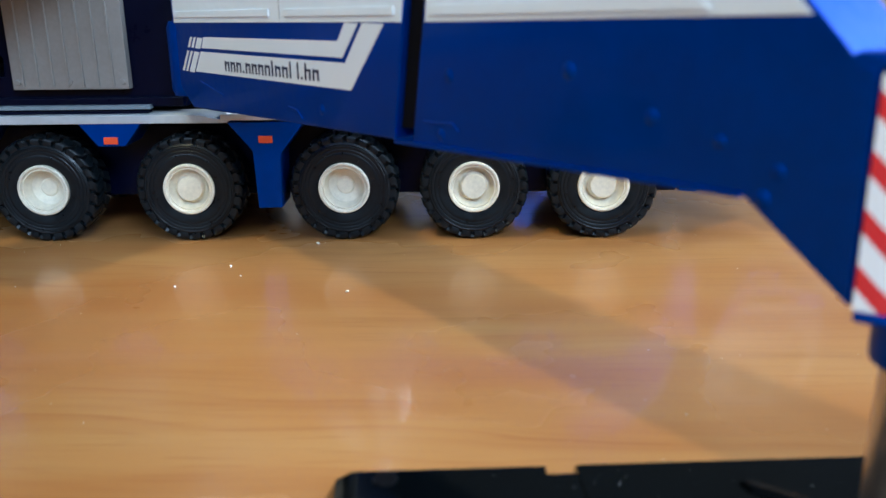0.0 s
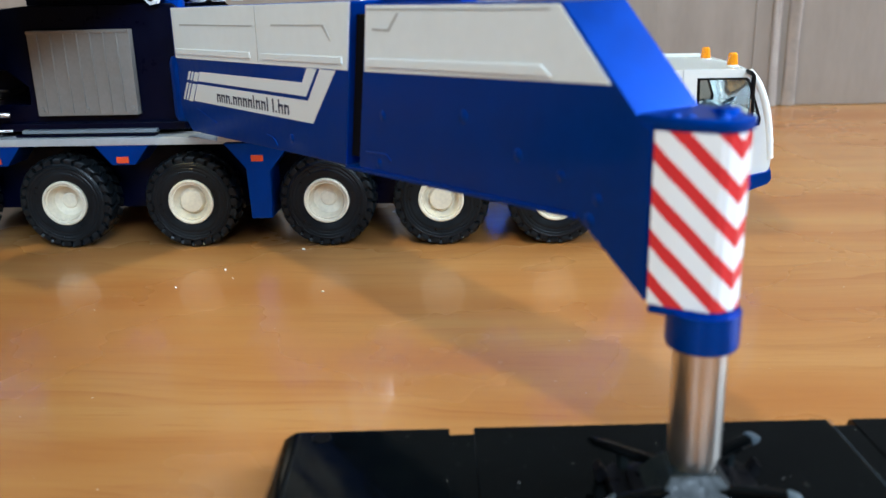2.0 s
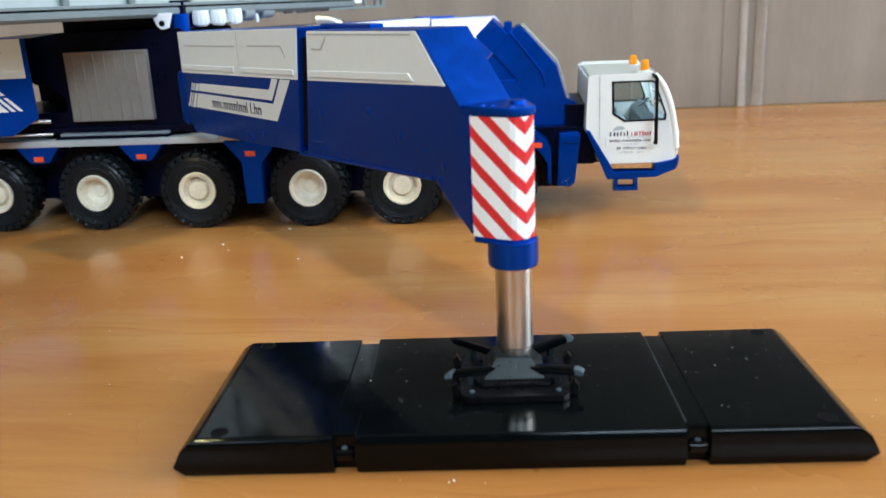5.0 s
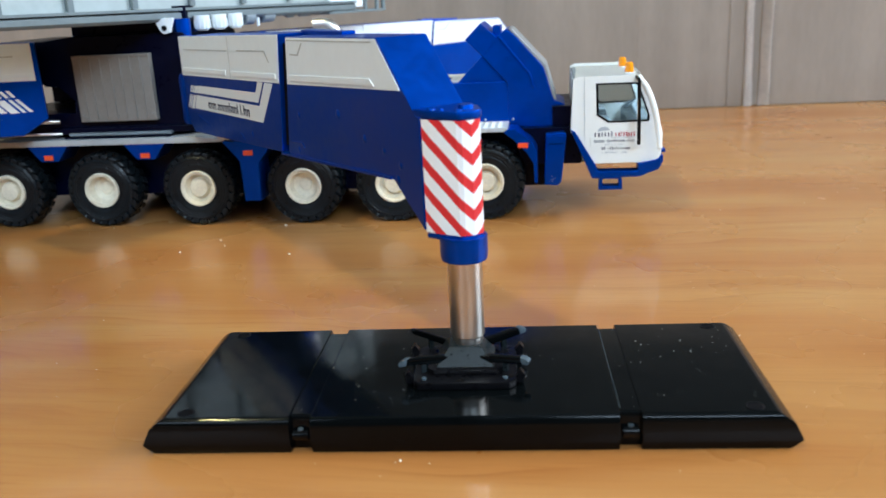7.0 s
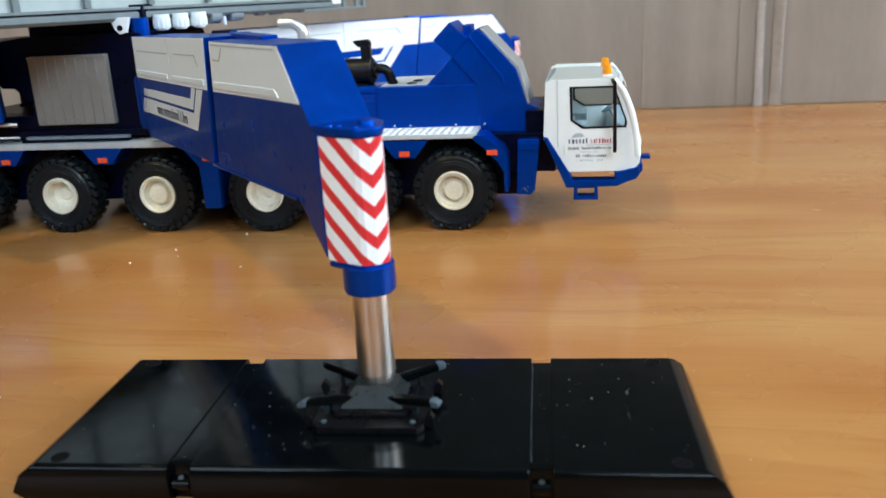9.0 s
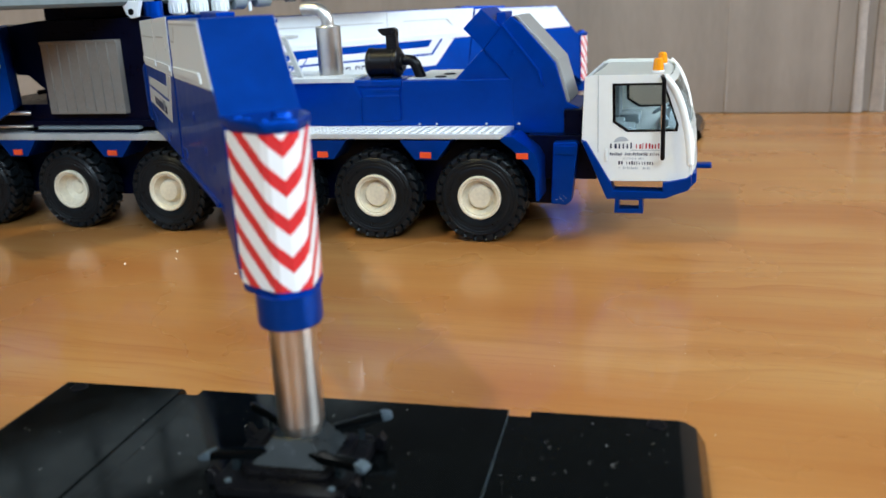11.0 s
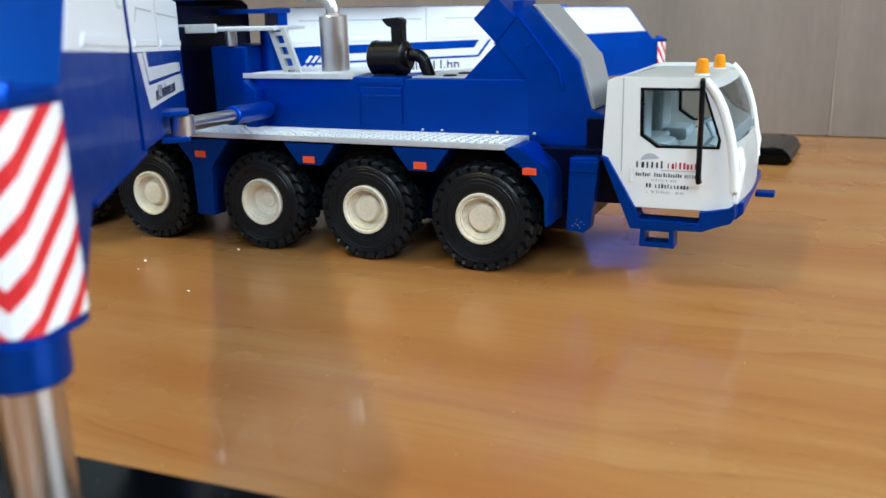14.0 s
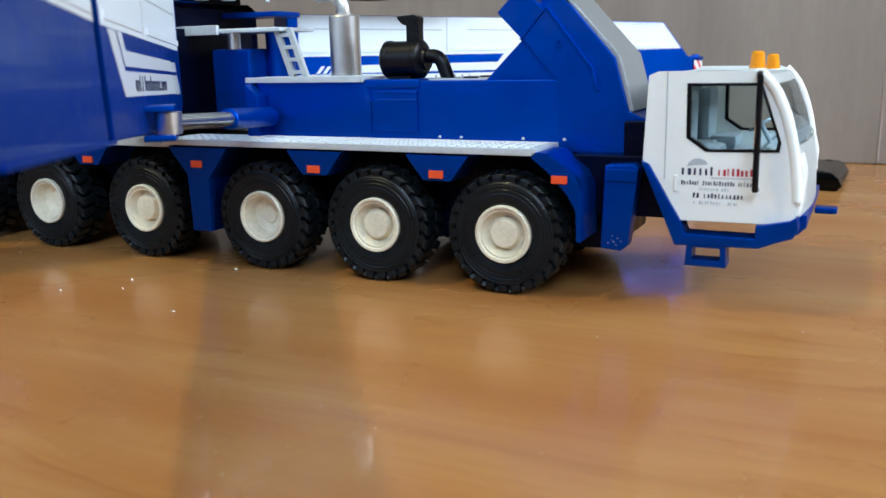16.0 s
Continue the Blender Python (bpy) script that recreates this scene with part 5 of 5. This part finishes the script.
# ---------------------------------------------------------------- boom lying over the carrier
bd = Vector((0.532, 0.847, 0))
bn = Vector((0.847, -0.532, 0))
b0 = Vector((0.0152, 0.1009, 0.0))
over = lambda a, c, z: b0 + bd * a + bn * c + Vector((0, 0, z))
boom = new("boom")
boom.parent = crane
boom["label"] = "pale grey and white boom lying over the carrier"
along = lambda c, z, a: over(a, c, z)
sag = lambda c, z, a: over(a, c, z - 0.0115 * (a + 0.12) if a > -0.19 else z + 0.0008)
part("lower_flange", prism([(-0.034, 0.0737), (-0.0012, 0.0737), (0.0, 0.0748), (0.0, 0.0766), (-0.0012, 0.0774), (-0.034, 0.0774)], -0.195, -0.018, 0.0003, sag), BOOM_GREY, boom, "pale grey boom flange")
part("side_rail", prism([(-0.0014, 0.0774), (0.0006, 0.0774), (0.0006, 0.0784), (-0.0014, 0.0784)], -0.195, -0.018, 0.0002, sag), BOOM_GREY, boom)
part("boom_box", prism([(-0.032, 0.0774), (-0.003, 0.0774), (-0.003, 0.1080), (-0.032, 0.1080)], -0.195, -0.020, 0.0006, along), BOOM_PALE, boom)
for k in range(7):
    a = -0.1725 + k * 0.0235
    part("side_rib", prism([(-0.0035, 0.0786), (-0.0012, 0.0786), (-0.0012, 0.1060), (-0.0035, 0.1060)], a, a + 0.0022, 0.0003, along), BOOM_GREY, boom)
part("nose_box", prism([(-0.020, 0.0745), (-0.001, 0.0745), (-0.001, 0.0860), (-0.020, 0.0860)], -0.032, -0.0125, 0.0004, along), WHITE, boom)
part("end_bracket", prism([(-0.016, 0.0722), (0.0, 0.0722), (0.0, 0.0732), (-0.016, 0.0732)], -0.034, 0.001, 0.0002, along), BOOM_GREY, boom)
for a0 in (-0.0008, -0.0050, -0.0122):
    part("end_post", prism([(-0.0012, 0.0730), (0.0, 0.0730), (0.0, 0.0860), (-0.0012, 0.0860)], a0, a0 + 0.0014, 0.0001, along), BOOM_GREY, boom)
lugc = Vector((-0.0458, 0.0036, 0))
b = prism([(-0.0035, 0.0750), (0.0035, 0.0750), (0.0018, 0.0700), (-0.0005, 0.0695), (-0.0020, 0.0710)], -0.0010, 0.0010, 0.0003, lambda a, z, c: lugc + Vector((a, c, z)))
part("pivot_lug", b, WHITE, boom)
# the hole's shade as a dark disc laid on the lug
part("pin_hole_shade", turned([(0.0010, 0), (0.0010, 0.0002), (0, 0.0002)], lugc + Vector((0.0, -0.0010, 0.0716)), (0, -1, 0), 14), DARK, boom)
for x, y in ((-0.0365, 0.0150), (-0.0325, 0.0215), (-0.0290, 0.0290)):
    prof = [(0, 0.0752), (0.0028, 0.0752), (0.0028, 0.0735), (0.0024, 0.0704), (0.0018, 0.0698), (0, 0.0698)]
    part("roller", turned(prof, (x, y, 0), (0, 0, 1), 20), WHITE, boom, "white ribbed roller")
    for k in range(12):
        t = k * math.tau / 12
        part("roller_rib", box(x + 0.0027 * math.cos(t) - 0.0002, x + 0.0027 * math.cos(t) + 0.0002, y + 0.0027 * math.sin(t) - 0.0002, y + 0.0027 * math.sin(t) + 0.0002, 0.0706, 0.0736), WHITE, boom)
part("swivel", turned([(0, 0.0660), (0.0030, 0.0660), (0.0030, 0.0745), (0, 0.0745)], (-0.0415, 0.0085, 0), (0, 0, 1), 24), BLUE, boom)
part("mount_block", box(-0.0450, -0.0405, 0.008, 0.030, 0.0660, 0.0745, 0.0005), BLUE, boom)
# winch bits hanging under the boom
for a, s, r in ((-0.078, 0.0050, 0.0030), (-0.069, 0.0060, 0.0026), (-0.056, 0.0040, 0.0014), (-0.049, 0.0060, 0.0015)):
    part("sheave", rod(over(a, -0.003, 0.0735), over(a + s, -0.003, 0.0735), r, 14), GREY, boom)
part("sheave_pin", rod(over(-0.0720, -0.001, 0.0698), over(-0.0720, -0.001, 0.0730), 0.0006, 10), WHITE, boom)
part("sheave_plate", prism([(-0.0860, 0.0755), (-0.0740, 0.0755), (-0.0760, 0.0712), (-0.0790, 0.0702), (-0.0820, 0.0715)], -0.0040, -0.0028, 0.0003, lambda a, z, q: over(a, q, z)), BOOM_GREY, boom)
